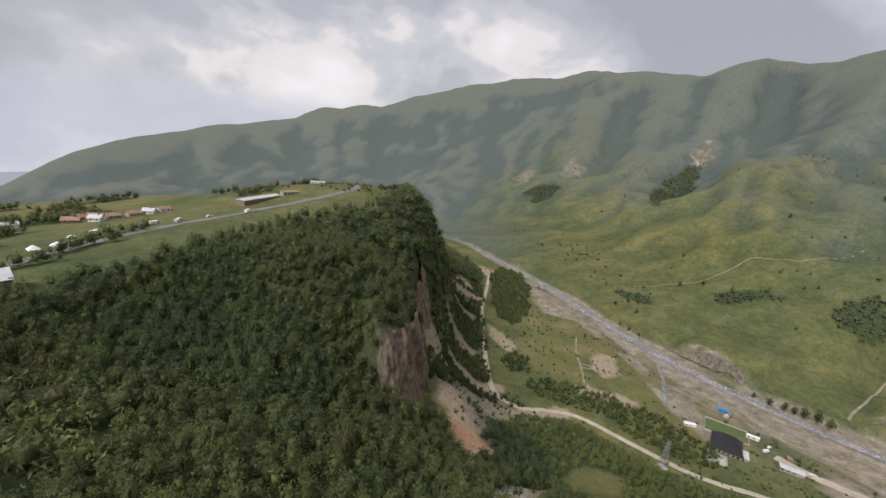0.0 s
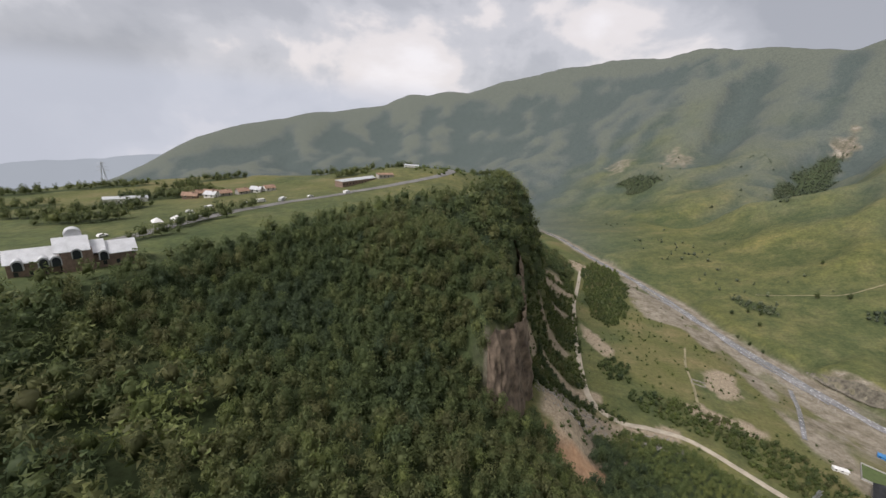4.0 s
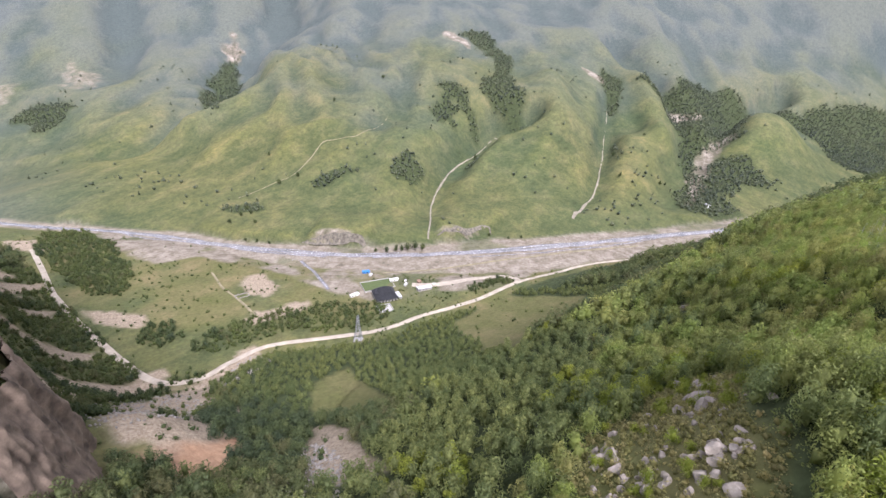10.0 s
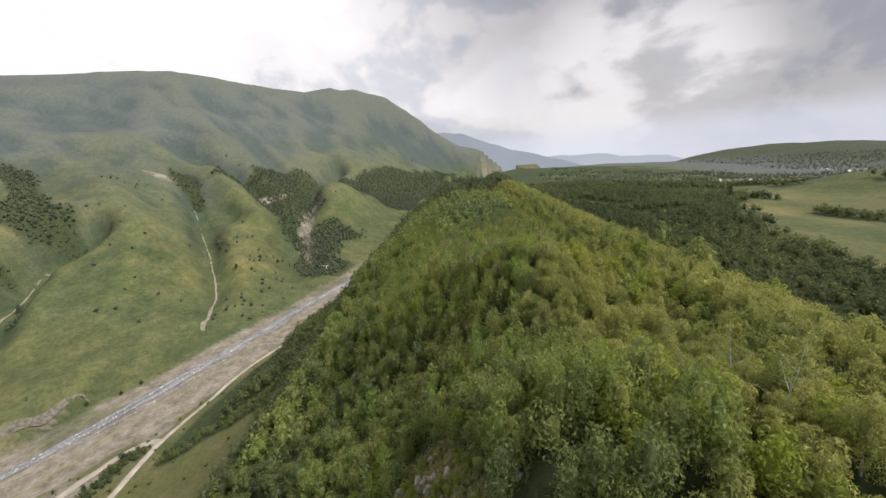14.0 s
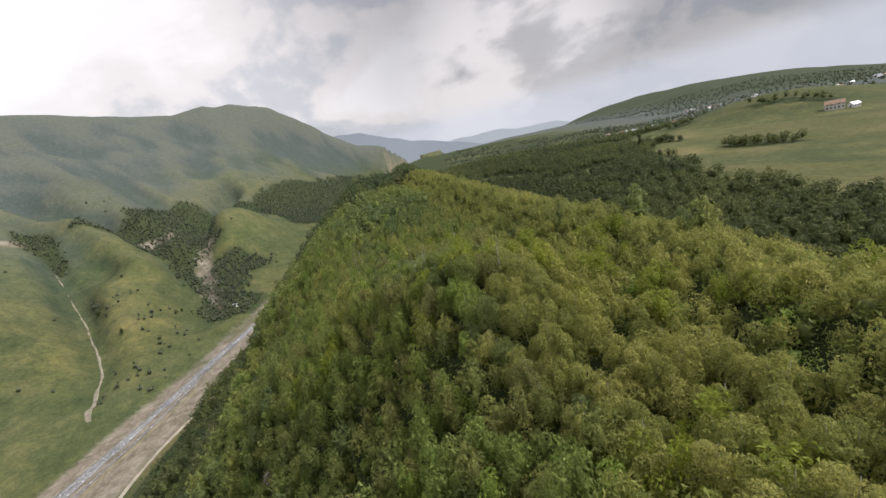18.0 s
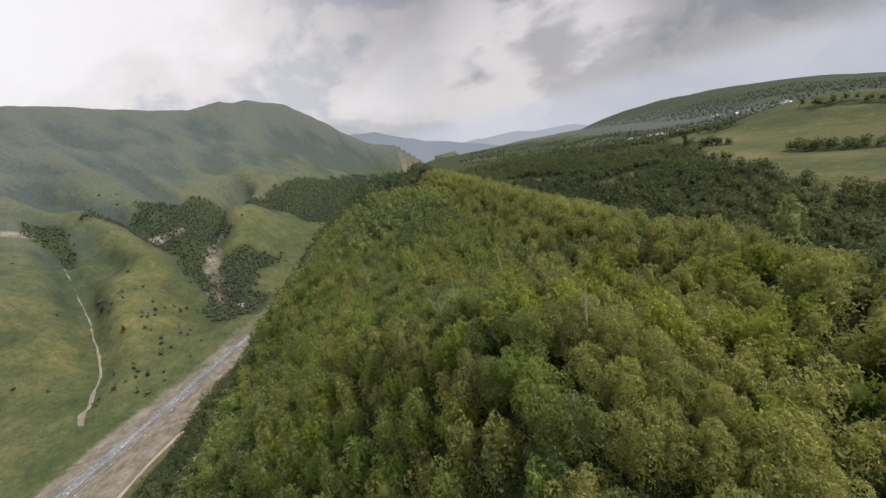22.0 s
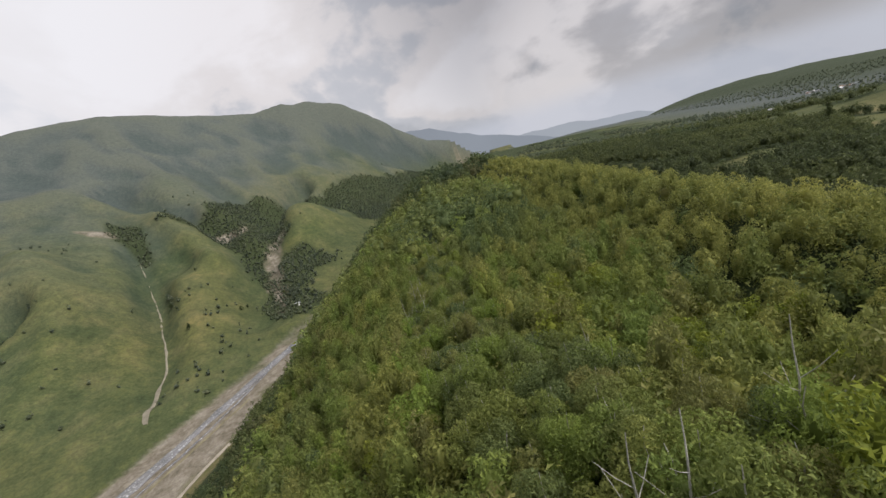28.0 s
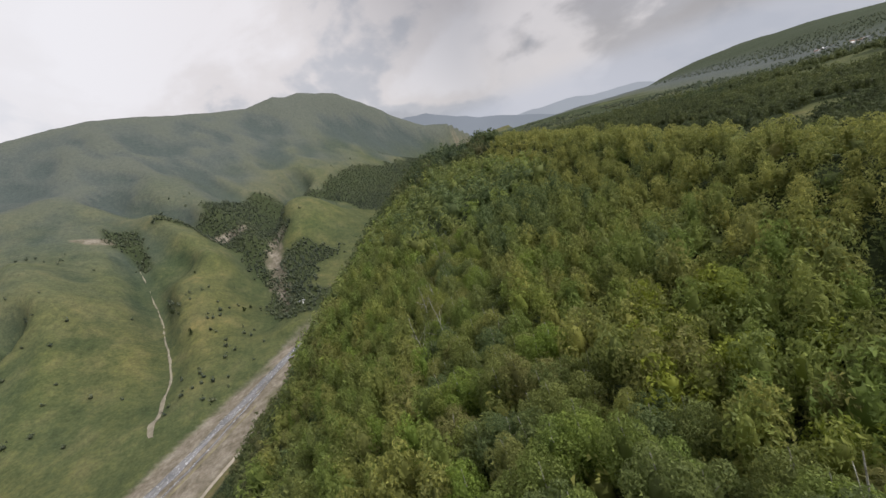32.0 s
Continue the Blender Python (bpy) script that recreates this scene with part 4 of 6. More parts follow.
def crown_mesh(seed, wide, tall, lumps, sprays, size, core=0.27, fine=False):
    """A crown of rounded lumps clothed with leaf sprays, each a bent four-sided blade; base of the crown at z = 0."""
    g = np.random.default_rng(seed)
    centres, radii = [], []
    for k in range(lumps):
        h = (k + 0.5) / lumps
        reach = wide * 0.5 * (math.sin(math.pi * min(0.98, 0.22 + 0.74 * h)) ** 0.8) * g.uniform(0.4, 0.88) * min(1, lumps / 5)
        a = k * 2.399 + g.uniform(-0.5, 0.5)
        centres.append((math.cos(a) * reach, math.sin(a) * reach, tall * (0.14 + 0.74 * h)))
        radii.append(wide * g.uniform(0.7, 1.2) * 0.54 / lumps ** 0.40 * (1.12 - 0.35 * h))
    centres, radii = np.array(centres), np.array(radii)
    per = np.maximum(1, (sprays * radii**2 / (radii**2).sum())).astype(int)
    which = np.repeat(np.arange(lumps), per)
    n = len(which)
    out = g.normal(size=(n, 3))
    out[:, 2] = out[:, 2] * 0.8 + 0.4
    out /= np.linalg.norm(out, axis=1)[:, None]
    place = centres[which] + out * radii[which][:, None] * g.uniform(0.86, 1.14, n)[:, None] * (1, 1, 1.25)
    normal = out + g.normal(size=(n, 3)) * 0.62
    normal /= np.linalg.norm(normal, axis=1)[:, None]
    a = np.cross(normal, g.normal(size=(n, 3)))
    a /= np.linalg.norm(a, axis=1)[:, None]
    b = np.cross(normal, a)
    s = size * g.uniform(0.6, 1.35, n)[:, None]
    k1, k2 = g.uniform(0.45, 0.8, n)[:, None], g.uniform(-0.25, 0.25, n)[:, None]
    v = np.stack([place - a * s, place - b * s * k1 + normal * s * k2, place + a * s * g.uniform(0.7, 1.1, n)[:, None], place + b * s * k1 - normal * s * 0.2], 1)
    if fine:
        pieces = [(v[:, :3].reshape(-1, 3), np.arange(n * 3).reshape(-1, 3))]
    else:
        pieces = [(v.reshape(-1, 3), np.arange(n * 4).reshape(-1, 4))]
    inner = BALL if sprays > 400 else CUBE
    bumpy = inner[0] * g.uniform(0.7, 1.15, (len(inner[0]), 1))
    hull = np.concatenate([inner[1][:, :3], inner[1][:, [0, 2, 3]]]) if fine else inner[1]
    pieces.append((bumpy * (wide * core, wide * core, tall * 0.36) + (0, 0, tall * 0.47), hull))
    return stack(pieces)


def limb_tube(path, radii, sides=5):
    path = np.array(path, float)
    ring = np.stack([np.cos(np.arange(sides) * 2 * math.pi / sides), np.sin(np.arange(sides) * 2 * math.pi / sides)], -1)
    v = []
    for k, (p, r) in enumerate(zip(path, radii)):
        way = path[min(k + 1, len(path) - 1)] - path[max(k - 1, 0)]
        way /= np.linalg.norm(way)
        s = np.cross(way, (0.31, 0.9, 0.2))
        s /= np.linalg.norm(s)
        q = np.cross(way, s)
        v.append(p + r * (ring[:, :1] * s + ring[:, 1:] * q))
    return np.concatenate(v), grid_faces(len(path), sides, True)


def stack(pieces):
    vs, fs, n = [], [], 0
    for v, f in pieces:
        vs.append(v)
        fs.append(f + n)
        n += len(v)
    return np.concatenate(vs), np.concatenate(fs)


def wood_mesh(seed, tall, thick):
    """A tapered, slightly crooked trunk, and its limbs apart from it."""
    g = np.random.default_rng(seed)
    knots = [np.array((0, 0, -0.6))]
    for k in range(6):
        knots.append(knots[-1] + (g.normal() * 0.16, g.normal() * 0.16, (tall * 0.92 + 0.6) / 6))
    trunk = limb_tube(knots, np.linspace(thick, thick * 0.2, 7), 6)
    limbs = []
    for k in range(7):
        f = 0.25 + 0.5 * k / 7
        base = np.array([np.interp(f * 6, range(7), [q[i] for q in knots]) for i in range(3)])
        a, length = k * 2.4 + g.uniform(-0.4, 0.4), tall * g.uniform(0.2, 0.32) * (1.15 - f)
        tip = base + (math.cos(a) * length, math.sin(a) * length, length * g.uniform(0.6, 1.1))
        mid = (base + tip) / 2 + (0, 0, -0.08 * length)
        limbs.append(limb_tube([base, mid, tip], [thick * 0.4 * (1 - f * 0.5), thick * 0.26 * (1 - f * 0.5), 0.02], 4))
    return trunk, stack(limbs)


def forest(name, places, shapes, mat, label, category="trees", sizes=(0.75, 1.25), sink=0.3, lank=1.0):
    """Many far trees joined: one mesh of leaf crowns with stems. places: x, y; shapes: list of (verts, faces)."""
    n = len(places)
    if not n:
        return None
    g = np.random.default_rng(len(name) * 97 + n)
    z = height(places[:, 0], places[:, 1])
    kind = g.integers(0, len(shapes), n)
    turn, scale = g.uniform(0, 2 * math.pi, n), g.uniform(*sizes, n)
    tall = scale * g.uniform(0.85, 1.15, n) * lank
    tones = np.clip(0.5 + 0.75 * fbm(places[:, 0], places[:, 1], 55, 3, 77) + g.normal(size=n) * 0.2, 0, 1)
    vs, fs, ts, count = [], [], [], 0
    for s, (v, f) in enumerate(shapes):
        pick = np.where(kind == s)[0]
        if not len(pick):
            continue
        c, sn = np.cos(turn[pick])[:, None], np.sin(turn[pick])[:, None]
        x = (v[None, :, 0] * c - v[None, :, 1] * sn) * scale[pick][:, None] + places[pick, 0][:, None]
        y = (v[None, :, 0] * sn + v[None, :, 1] * c) * scale[pick][:, None] + places[pick, 1][:, None]
        zz = v[None, :, 2] * tall[pick][:, None] + (z[pick] - sink)[:, None]
        vs.append(np.stack([x, y, zz], -1).reshape(-1, 3))
        fs.append((f[None] + (np.arange(len(pick)) * len(v))[:, None, None]).reshape(-1, f.shape[1]) + count)
        ts.append(np.repeat(tones[pick], len(v)))
        count += len(pick) * len(v)
    ob = new(name, fast_mesh(name, np.concatenate(vs), np.concatenate(fs), mat, [("tone", np.concatenate(ts))]))
    return tagged(ob, label, category, kind="stuff")


def scatter(x0, x1, y0, y1, step, seed):
    g = np.random.default_rng(seed)
    x, y = np.meshgrid(np.arange(x0, x1, step), np.arange(y0, y1, step))
    x, y = x + g.uniform(-0.48, 0.48, x.shape) * step, y + g.uniform(-0.48, 0.48, x.shape) * step
    x, y = x.ravel(), y.ravel()
    z, k = land(x, y)
    return x, y, z, k, cover(x, y, k), g.uniform(0, 1, len(x))


# shapes: near trees, trees of the wooded slopes, shrubs
LOW = [crown_mesh(100 + s, 5.6, 4.6, 7, 200, 0.33, 0.22, True) for s in range(3)]
NEAR = [(crown_mesh(10 + s, w, h, 12, 5600, 0.165, 0.15, True), wood_mesh(30 + s, 1.9 + h, 0.13), h) for s, (w, h) in enumerate([(6.2, 5.8), (6.8, 5.4), (5.6, 6.4), (6.4, 6.0), (6.0, 5.2)])]
SLOPE, MID, FINE, SHRUB, TUFT = [], [], [], [], []
for s, (w, h) in enumerate([(8.0, 7.6), (8.6, 6.6), (7.0, 8.6), (7.6, 7.2), (9.0, 7.8)]):
    v, f = crown_mesh(50 + s, w, h, 8, 130, 0.80, 0.28, True)
    SLOPE.append((v + (0, 0, 1.0), f))
for s, (w, h) in enumerate([(6.0, 7.0), (6.6, 6.2), (5.2, 7.8), (5.8, 6.8)]):
    v, f = crown_mesh(60 + s, w, h, 11, 350, 0.48, 0.24, True)
    MID.append((v + (0, 0, 1.4), f))
    v, f = crown_mesh(80 + s, w, h, 11, 900, 0.31, 0.17, True)
    FINE.append((v + (0, 0, 1.4), f))
HOLLOW = [(v + (0, 0, 1.2), f) for v, f in (crown_mesh(110 + s, 6.0, 6.6, 9, 190, 0.62, 0.27, True) for s in range(4))]
for s in range(4):
    SHRUB.append(crown_mesh(70 + s, 4.4, 2.8, 3, 34, 0.42))
    TUFT.append(crown_mesh(90 + s, 4.6, 3.0, 3, 10, 0.8))

near_zone = lambda x, y: (x > 5) & (x < 240) & (y + 0.36 * x > np.where(x < 70, -26, -4)) & (y + 0.36 * x < np.where(x > 130, 92, 62))

x, y, z, k, c, p = scatter(-330, 760, -640, 820, 7.3, 1)
wooded = (c["wood"] > 0.5) & (p < 0.96) & ~k["far"]
close_zone = lambda x, y: (x > -95) & (x < 150) & (y > -36) & (y < 128)
flank_zone = lambda x, y: (x >= 150) & (x < 300) & (y + 0.36 * x >= 62) & (y + 0.36 * x < 130) & ~near_zone(x, y)
face_zone = lambda x, y: (x > -165) & (x < 70) & (y >= 128) & (y < 275)
hold = wooded & ~near_zone(x, y) & ~close_zone(x, y) & ~flank_zone(x, y) & ~(face_zone(x, y) & k["valley"])
ridge = hold & (x > -10) & (y < 130) & (x < 360) & k["valley"] & (k["t"] < 0.5) & (y + 0.36 * x > 10)
forest("ridge_wood", np.stack([x, y], -1)[ridge], SLOPE, leaf_ridge, "dense yellow-green deciduous wood on the ridge", sizes=(0.9, 1.35))
rest = hold & ~ridge
hollow_zone = lambda x, y: (x > -20) & (x < 400) & (y > -330) & (y < -20)
hollow = rest & ~k["valley"] & ~hollow_zone(x, y)
foot_zone = lambda x, y: (x > 58) & (x < 335) & (y >= 128 - 0.36 * np.maximum(x - 150, 0)) & (y < 330) & ~face_zone(x, y) & ~flank_zone(x, y)
slope_side = rest & k["valley"] & ((y + 0.36 * x > 10) | (x < -10) | (x > 360)) & ~((x > 330) & (k["t"] > 0.86)) & ~foot_zone(x, y)
forest("plateau_wood", np.stack([x, y], -1)[hollow & (p < 0.7)], SLOPE, leaf_hollow, "dark green woods on the plateau behind the ridge", sizes=(0.65, 1.05))
forest("slope_wood", np.stack([x, y], -1)[slope_side], SLOPE, leaf_slope_shaded, "dense dark green deciduous wood on the steep slope, shade in the leaf colour", sizes=(1.0, 1.45))
x, y, z, k, c, p = scatter(-10, 360, -160, 30, 3.9, 20)
brow = (c["wood"] > 0.5) & ~near_zone(x, y) & (k["d_rim"] < 13) & (y + 0.36 * x < 12)
brow_near = x < 215
forest("brow_wood", np.stack([x, y], -1)[brow & brow_near], FINE, leaf_crest_lit_far, "young trees on the brow of the ridge, leaves painted sunlit yellow-green", sizes=(0.5, 0.72))
forest("far_brow_wood", np.stack([x, y], -1)[brow & ~brow_near], MID, leaf_crest_lit_far, "young trees farther along the brow, leaves painted sunlit yellow-green", sizes=(0.5, 0.75))
x, y, z, k, c, p = scatter(-20, 400, -330, -20, 4.7, 21)
hollow = (c["wood"] > 0.5) & ~k["valley"] & (k["d_rim"] > 13) & ~near_zone(x, y)
forest("hollow_wood", np.stack([x, y], -1)[hollow], HOLLOW, leaf_hollow, "dark green wood in the hollow behind the ridge", sizes=(0.6, 1.05), sink=0.8)
x, y, z, k, c, p = scatter(-165, 70, 128, 275, 4.3, 19)
face = (c["wood"] > 0.5) & k["valley"]
forest("bowl_face_wood", np.stack([x, y], -1)[face], MID, leaf_slope_shaded, "dark green trees clothing the steep side of the bowl, shade in the leaf colour", sizes=(0.72, 1.12), sink=0.9, lank=1.1)
x, y, z, k, c, p = scatter(58, 335, 50, 330, 4.7, 23)
forest("foot_wood", np.stack([x, y], -1)[(c["wood"] > 0.5) & k["valley"] & foot_zone(x, y)], MID, leaf_valley_lit, "low green wood at the foot of the slopes above the gravel road", sizes=(0.5, 0.85), sink=0.8)
x, y, z, k, c, p = scatter(-125, -40, 150, 222, 2.7, 22)
forest("bowl_face_thicket", np.stack([x, y], -1)[(c["wood"] > 0.5) & k["valley"]], LOW, leaf_slope_shaded, "dense bushes on the steepest part of the bowl", "shrubs", sizes=(0.55, 0.95), sink=0.4)
x, y, z, k, c, p = scatter(-95, 150, -36, 128, 4.4, 11)
hold = (c["wood"] > 0.5) & (p < 0.96) & ~near_zone(x, y)
high = (x > -25) & (y < 68 + 12 * np.sin(x * 0.07))
close = np.hypot(x - 20, y - 45) < 62
forest("upper_wood", np.stack([x, y], -1)[hold & high & close], FINE, leaf_ridge, "leafy green trees on the upper slope", sizes=(0.62, 1.0), lank=1.2)
forest("bowl_head_wood", np.stack([x, y], -1)[hold & high & ~close], MID, leaf_ridge, "leafy green trees above the wooded bowl", sizes=(0.65, 1.1), lank=1.15)
# bowl trees split into sunlit and shaded leaf colours by place
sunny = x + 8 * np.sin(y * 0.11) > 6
forest("bowl_wood", np.stack([x, y], -1)[hold & ~high & ~sunny], MID, leaf_slope_shaded, "dark green trees at the head of the wooded bowl, shade in the leaf colour", sizes=(0.65, 1.1), lank=1.15)
forest("flank_foot_wood", np.stack([x, y], -1)[hold & ~high & sunny], MID, leaf_valley_lit, "green trees on the lower flank of the ridge, leaves painted sunlit", sizes=(0.6, 1.0), lank=1.15)
x, y, z, k, c, p = scatter(150, 300, -50, 80, 4.4, 17)
flank = flank_zone(x, y) & (c["wood"] > 0.5) & (p < 0.97)
inner = y + 0.36 * x < 100
forest("flank_wood", np.stack([x, y], -1)[flank & inner], FINE, leaf_ridge, "yellow-green trees on the steep flank of the ridge", sizes=(0.65, 1.05), lank=1.2)
forest("lower_flank_wood", np.stack([x, y], -1)[flank & ~inner], MID, leaf_ridge, "green trees lower on the flank of the ridge", sizes=(0.7, 1.1), lank=1.2)
x, y, z, k, c, p = scatter(-40, 160, -30, 120, 5.5, 12)
bright = (fbm(x, y, 26, 3, 97) > 0.17) & (c["wood"] > 0.5)
forest("bright_bushes", np.stack([x, y], -1)[bright], FINE, leaf_bright, "bright green leafy bushes among the darker trees", "shrubs", sizes=(0.6, 1.05))

x, y, z, k, c, p = scatter(-60, 420, 120, 810, 4.2, 2)
bush = (c["shrubs"] > 0.5) & (p < 0.95)
sparse = k["valley"] & ~bush & (c["wood"] < 0.5) & (c["clearing"] < 0.5) & (k["d_riv"] > k["bed"] + 4) & (p < np.where(c["gravel"] > 0.3, 0.015, np.where(fbm(x, y, 40, 3, 121) > 0.05, 0.24, 0.06))) | (c["clearing"] > 0.5) & (p < 0.04)
thick = (c["shrubs"] > 0.5) & k["valley"] & (p < np.where(k["t"] < 0.985, 0.62, 0.26))
forest("roadside_wood", np.stack([x, y], -1)[thick], MID, leaf_slope_shaded, "green trees and bushes between the scree patches", sizes=(0.5, 0.9))
forest("valley_thicket", np.stack([x, y], -1)[bush], SHRUB, leaf_shrub, "dense green thickets on the valley floor", "shrubs", sizes=(0.9, 1.5))
forest("valley_bushes", np.stack([x, y], -1)[sparse], SHRUB, leaf_shrub, "scattered small bushes on the valley meadow", "shrubs", sizes=(0.3, 1.0))

x, y, z, k, c, p = scatter(-900, -60, -60, 1000, 9.0, 3)
clump = fbm(x, y, 90, 3, 91)
tufts = ~k["valley"] & ~k["far"] & (k["d_rim"] > 12) & (clump > 0.25) & (p < 0.7)
forest("plateau_thicket", np.stack([x, y], -1)[tufts & (p < 0.5)], SHRUB, leaf_shrub, "scattered bushes and thickets on the plateau meadow", "shrubs", sizes=(0.7, 1.5))

x, y, z, k, c, p = scatter(-520, -90, 150, 620, 5.5, 15)
grove = (c["wood"] > 0.5) & ~k["valley"] & (k["d_rim"] > 18) & (p < 0.8)
forest("plateau_groves", np.stack([x, y], -1)[grove], SLOPE, leaf_hollow, "dark green groves and hedges on the plateau", "trees", sizes=(0.5, 0.95))

x, y, z, k, c, p = scatter(0, 1000, -1400, -100, 12.0, 4)
clump = fbm(x, y, 160, 3, 95)
tufts = ~k["valley"] & ~k["far"] & (k["d_rim"] > 100) & (c["wood"] < 0.5) & (clump > np.where(x > 300, 0.12, 0.42)) & (c["hay"] < 0.3) & (p < 0.8)
forest("meadow_thicket", np.stack([x, y], -1)[tufts], SLOPE, leaf_slope_shaded, "dark copses between the hay meadows", "trees", sizes=(0.7, 1.2))

x, y, z, k, c, p = scatter(250, 2300, -900, 1750, 6.8, 5)
tufts = k["far"] & (k["u"] > 0.01) & ((p < 0.95 * c["scrub"]) & (c["scrub"] > 0.08) | (k["u"] < 0.5) & (p < 0.002 + 0.05 * smooth(0.12, 0.45, fbm(x, y, 110, 3, 132))))
forest("far_slope_scrub", np.stack([x, y], -1)[tufts], TUFT, leaf_hazed, "dark scrub in the gullies of the far mountainside", "shrubs", sizes=(1.0, 2.2))

x, y, z, k, c, p = scatter(-700, 2300, -2900, -1200, 25.0, 16)
dark = ~k["valley"] & ~k["far"] & (k["west"] < 0.5) & (k["d_rim"] > 1250) & (fbm(x, y, 300, 4, 98) > -0.4) & (p < 0.8)
forest("hill_wood", np.stack([x, y], -1)[dark], TUFT, leaf_hazed, "dark woods covering the distant hill", sizes=(1.6, 3.0))

x, y, z, k, c, p = scatter(450, 2300, -1700, -250, 19.0, 18)
far_wood = ~k["valley"] & ~k["far"] & (k["d_rim"] > 60) & (fbm(x, y, 220, 4, 99) > -0.35) & (p < 0.85) & (c["wood"] < 0.7)
forest("far_plateau_wood", np.stack([x, y], -1)[far_wood], TUFT, leaf_hazed, "dark woods on the far plateau", sizes=(2.0, 3.8))

# single trees on the river bank and the far meadows
bank_mesh = []
for s_, (w_, h_) in enumerate(((5.4, 6.0), (6.4, 6.6), (4.8, 7.4))):
    cv, cf = crown_mesh(300 + s_, w_, h_, 10, 420, 0.5, 0.25, True)
    bank_mesh.append((fast_mesh("crown", cv + (0, 0, 1.0), cf, leaf_bank), fast_mesh("trunk", *wood_mesh(310 + s_, 1.5 + h_ * 0.7, 0.2)[0], bark_dark)))
BANK = [(346, 378, 0.9), (353, 366, 1.1), (361, 356, 1.2), (366, 351, 1.2), (371, 345, 1.5), (377, 338, 1.7), (383, 330, 1.5), (278, 546, 0.7), (284, 530, 0.8), (290, 513, 0.7), (290, 594, 0.9), (310, 597, 1.1), (306, 560, 1.0), (329, 609, 0.9), (322, 590, 1.0),
        (407, 630, 1.3), (433, 613, 1.1), (472, 275, 0.8), (484, 251, 0.7), (496, 236, 0.7), (735, 434, 1.5), (836, 92, 1.2), (892, 193, 1.3), (781, 158, 1.2), (854, 84, 0.9), (962, 150, 0.8), (879, 23, 1.1), (821, -18, 1.1), (787, 711, 1.3), (638, 722, 1.1), (453, 707, 1.0)]
for n, (bx, by, bs) in enumerate(BANK):
    tree = new("meadow_tree")
    tree.matrix_world = pose(bx, by, float(height(bx, by)[0]) - 0.2, 0, 0, n * 67) @ Matrix.Diagonal((bs, bs, bs * 1.05, 1))
    for nm, me in zip(("crown", "trunk"), bank_mesh[n % 3]):
        new(nm, me).parent = tree
    tagged(tree, "dark green bushy tree on the grassy river bank" if n < 20 else "lone dark green tree on the grassy mountainside", "tree", "meadow trees")
poplar_crown = crown_mesh(330, 4.6, 17.0, 12, 700, 0.6, 0.22, True)
poplar = new("poplar_tree")
poplar.matrix_world = pose(225, -267, float(height(225, -267)[0]), 0, 0, 0)
new("crown", fast_mesh("crown", poplar_crown[0] + (0, 0, 1.5), poplar_crown[1], leaf_bank)).parent = poplar
new("trunk", fast_mesh("trunk", *wood_mesh(331, 14, 0.3)[0], bark_dark)).parent = poplar
tagged(poplar, "tall slender dark poplar beside the hay field", "tree")

# the nearest trees, one by one
x, y, z, k, c, p = scatter(5, 240, -95, 60, 3.6, 6)
pick = np.where((c["wood"] > 0.4) & near_zone(x, y))[0]
protos = []
for (cv, cf), (trunk, limbs), h in NEAR:
    base = 1.0
    crown_me = fast_mesh("crown", cv + (0, 0, base), cf, leaf_near)
    trunk_me, limb_me = fast_mesh("trunk", *trunk, bark_pale), fast_mesh("limbs", *limbs, bark_pale)
    protos.append((crown_me, fast_mesh("crown", cv + (0, 0, base), cf, leaf_crest_lit), trunk_me, limb_me))
order = pick[np.argsort(np.abs(y[pick] + 0.36 * x[pick] - np.interp(x[pick], [60, 100, 170], [27, 38, 54])) + np.maximum(40 - x[pick], 0) * 0.3)]
for n, i in enumerate(order[:300]):
    crown_me, lit_crown_me, trunk_me, limb_me = protos[int(p[i] * 1000) % len(protos)]
    # trees near the crest take the crown with sun painted into its leaves
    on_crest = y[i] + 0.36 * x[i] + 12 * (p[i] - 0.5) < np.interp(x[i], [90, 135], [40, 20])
    tree = new("birch_tree")
    s = 0.70 + 0.28 * ((int(p[i] * 7919)) % 100) / 100
    tree.matrix_world = pose(x[i], y[i], z[i] - 0.2, 0, 0, p[i] * 3600) @ Matrix.Diagonal((s, s, s * (1.05 + 0.25 * p[i]), 1))
    for nm, me in (("trunk", trunk_me), ("limbs", limb_me), ("crown", lit_crown_me if on_crest else crown_me)):
        new(nm, me).parent = tree
    tagged(tree, "birch tree on the crest of the ridge, leaves painted sunlit yellow-green" if on_crest else "leafy green birch tree with a pale trunk", "tree", "trees on the ridge")
left = order[300:]
behind = y[left] + 0.36 * x[left] + 12 * (p[left] - 0.5) < np.interp(x[left], [90, 135], [36, 16])
forest("crest_wood", np.stack([x, y], -1)[left[behind]], FINE, leaf_crest_lit_far, "trees along the crest of the ridge, leaves painted sunlit yellow-green", sizes=(0.52, 0.78), lank=1.1)
forest("ridge_wood_edge", np.stack([x, y], -1)[left[~behind]], FINE, leaf_ridge, "yellow-green trees at the edge of the ridge wood", sizes=(0.6, 0.95), lank=1.3)

# bare pale birches that stand out of the canopy
for n, i in enumerate(order[40:300:22]):
    trunk, limbs = wood_mesh(200 + n, 10.5 + (n % 3), 0.12)
    snag = new("bare_birch")
    snag.matrix_world = pose(x[i] + 1.5, y[i] + 1.2, z[i], 3 * (n % 3) - 3, 2, n * 77)
    for nm, (tv, tf) in (("trunk", trunk), ("limbs", limbs)):
        new(nm, fast_mesh(nm, tv, tf, bark_pale)).parent = snag
    tagged(snag, "bare pale birch standing among the leafy ridge trees", "tree", "bare birches")

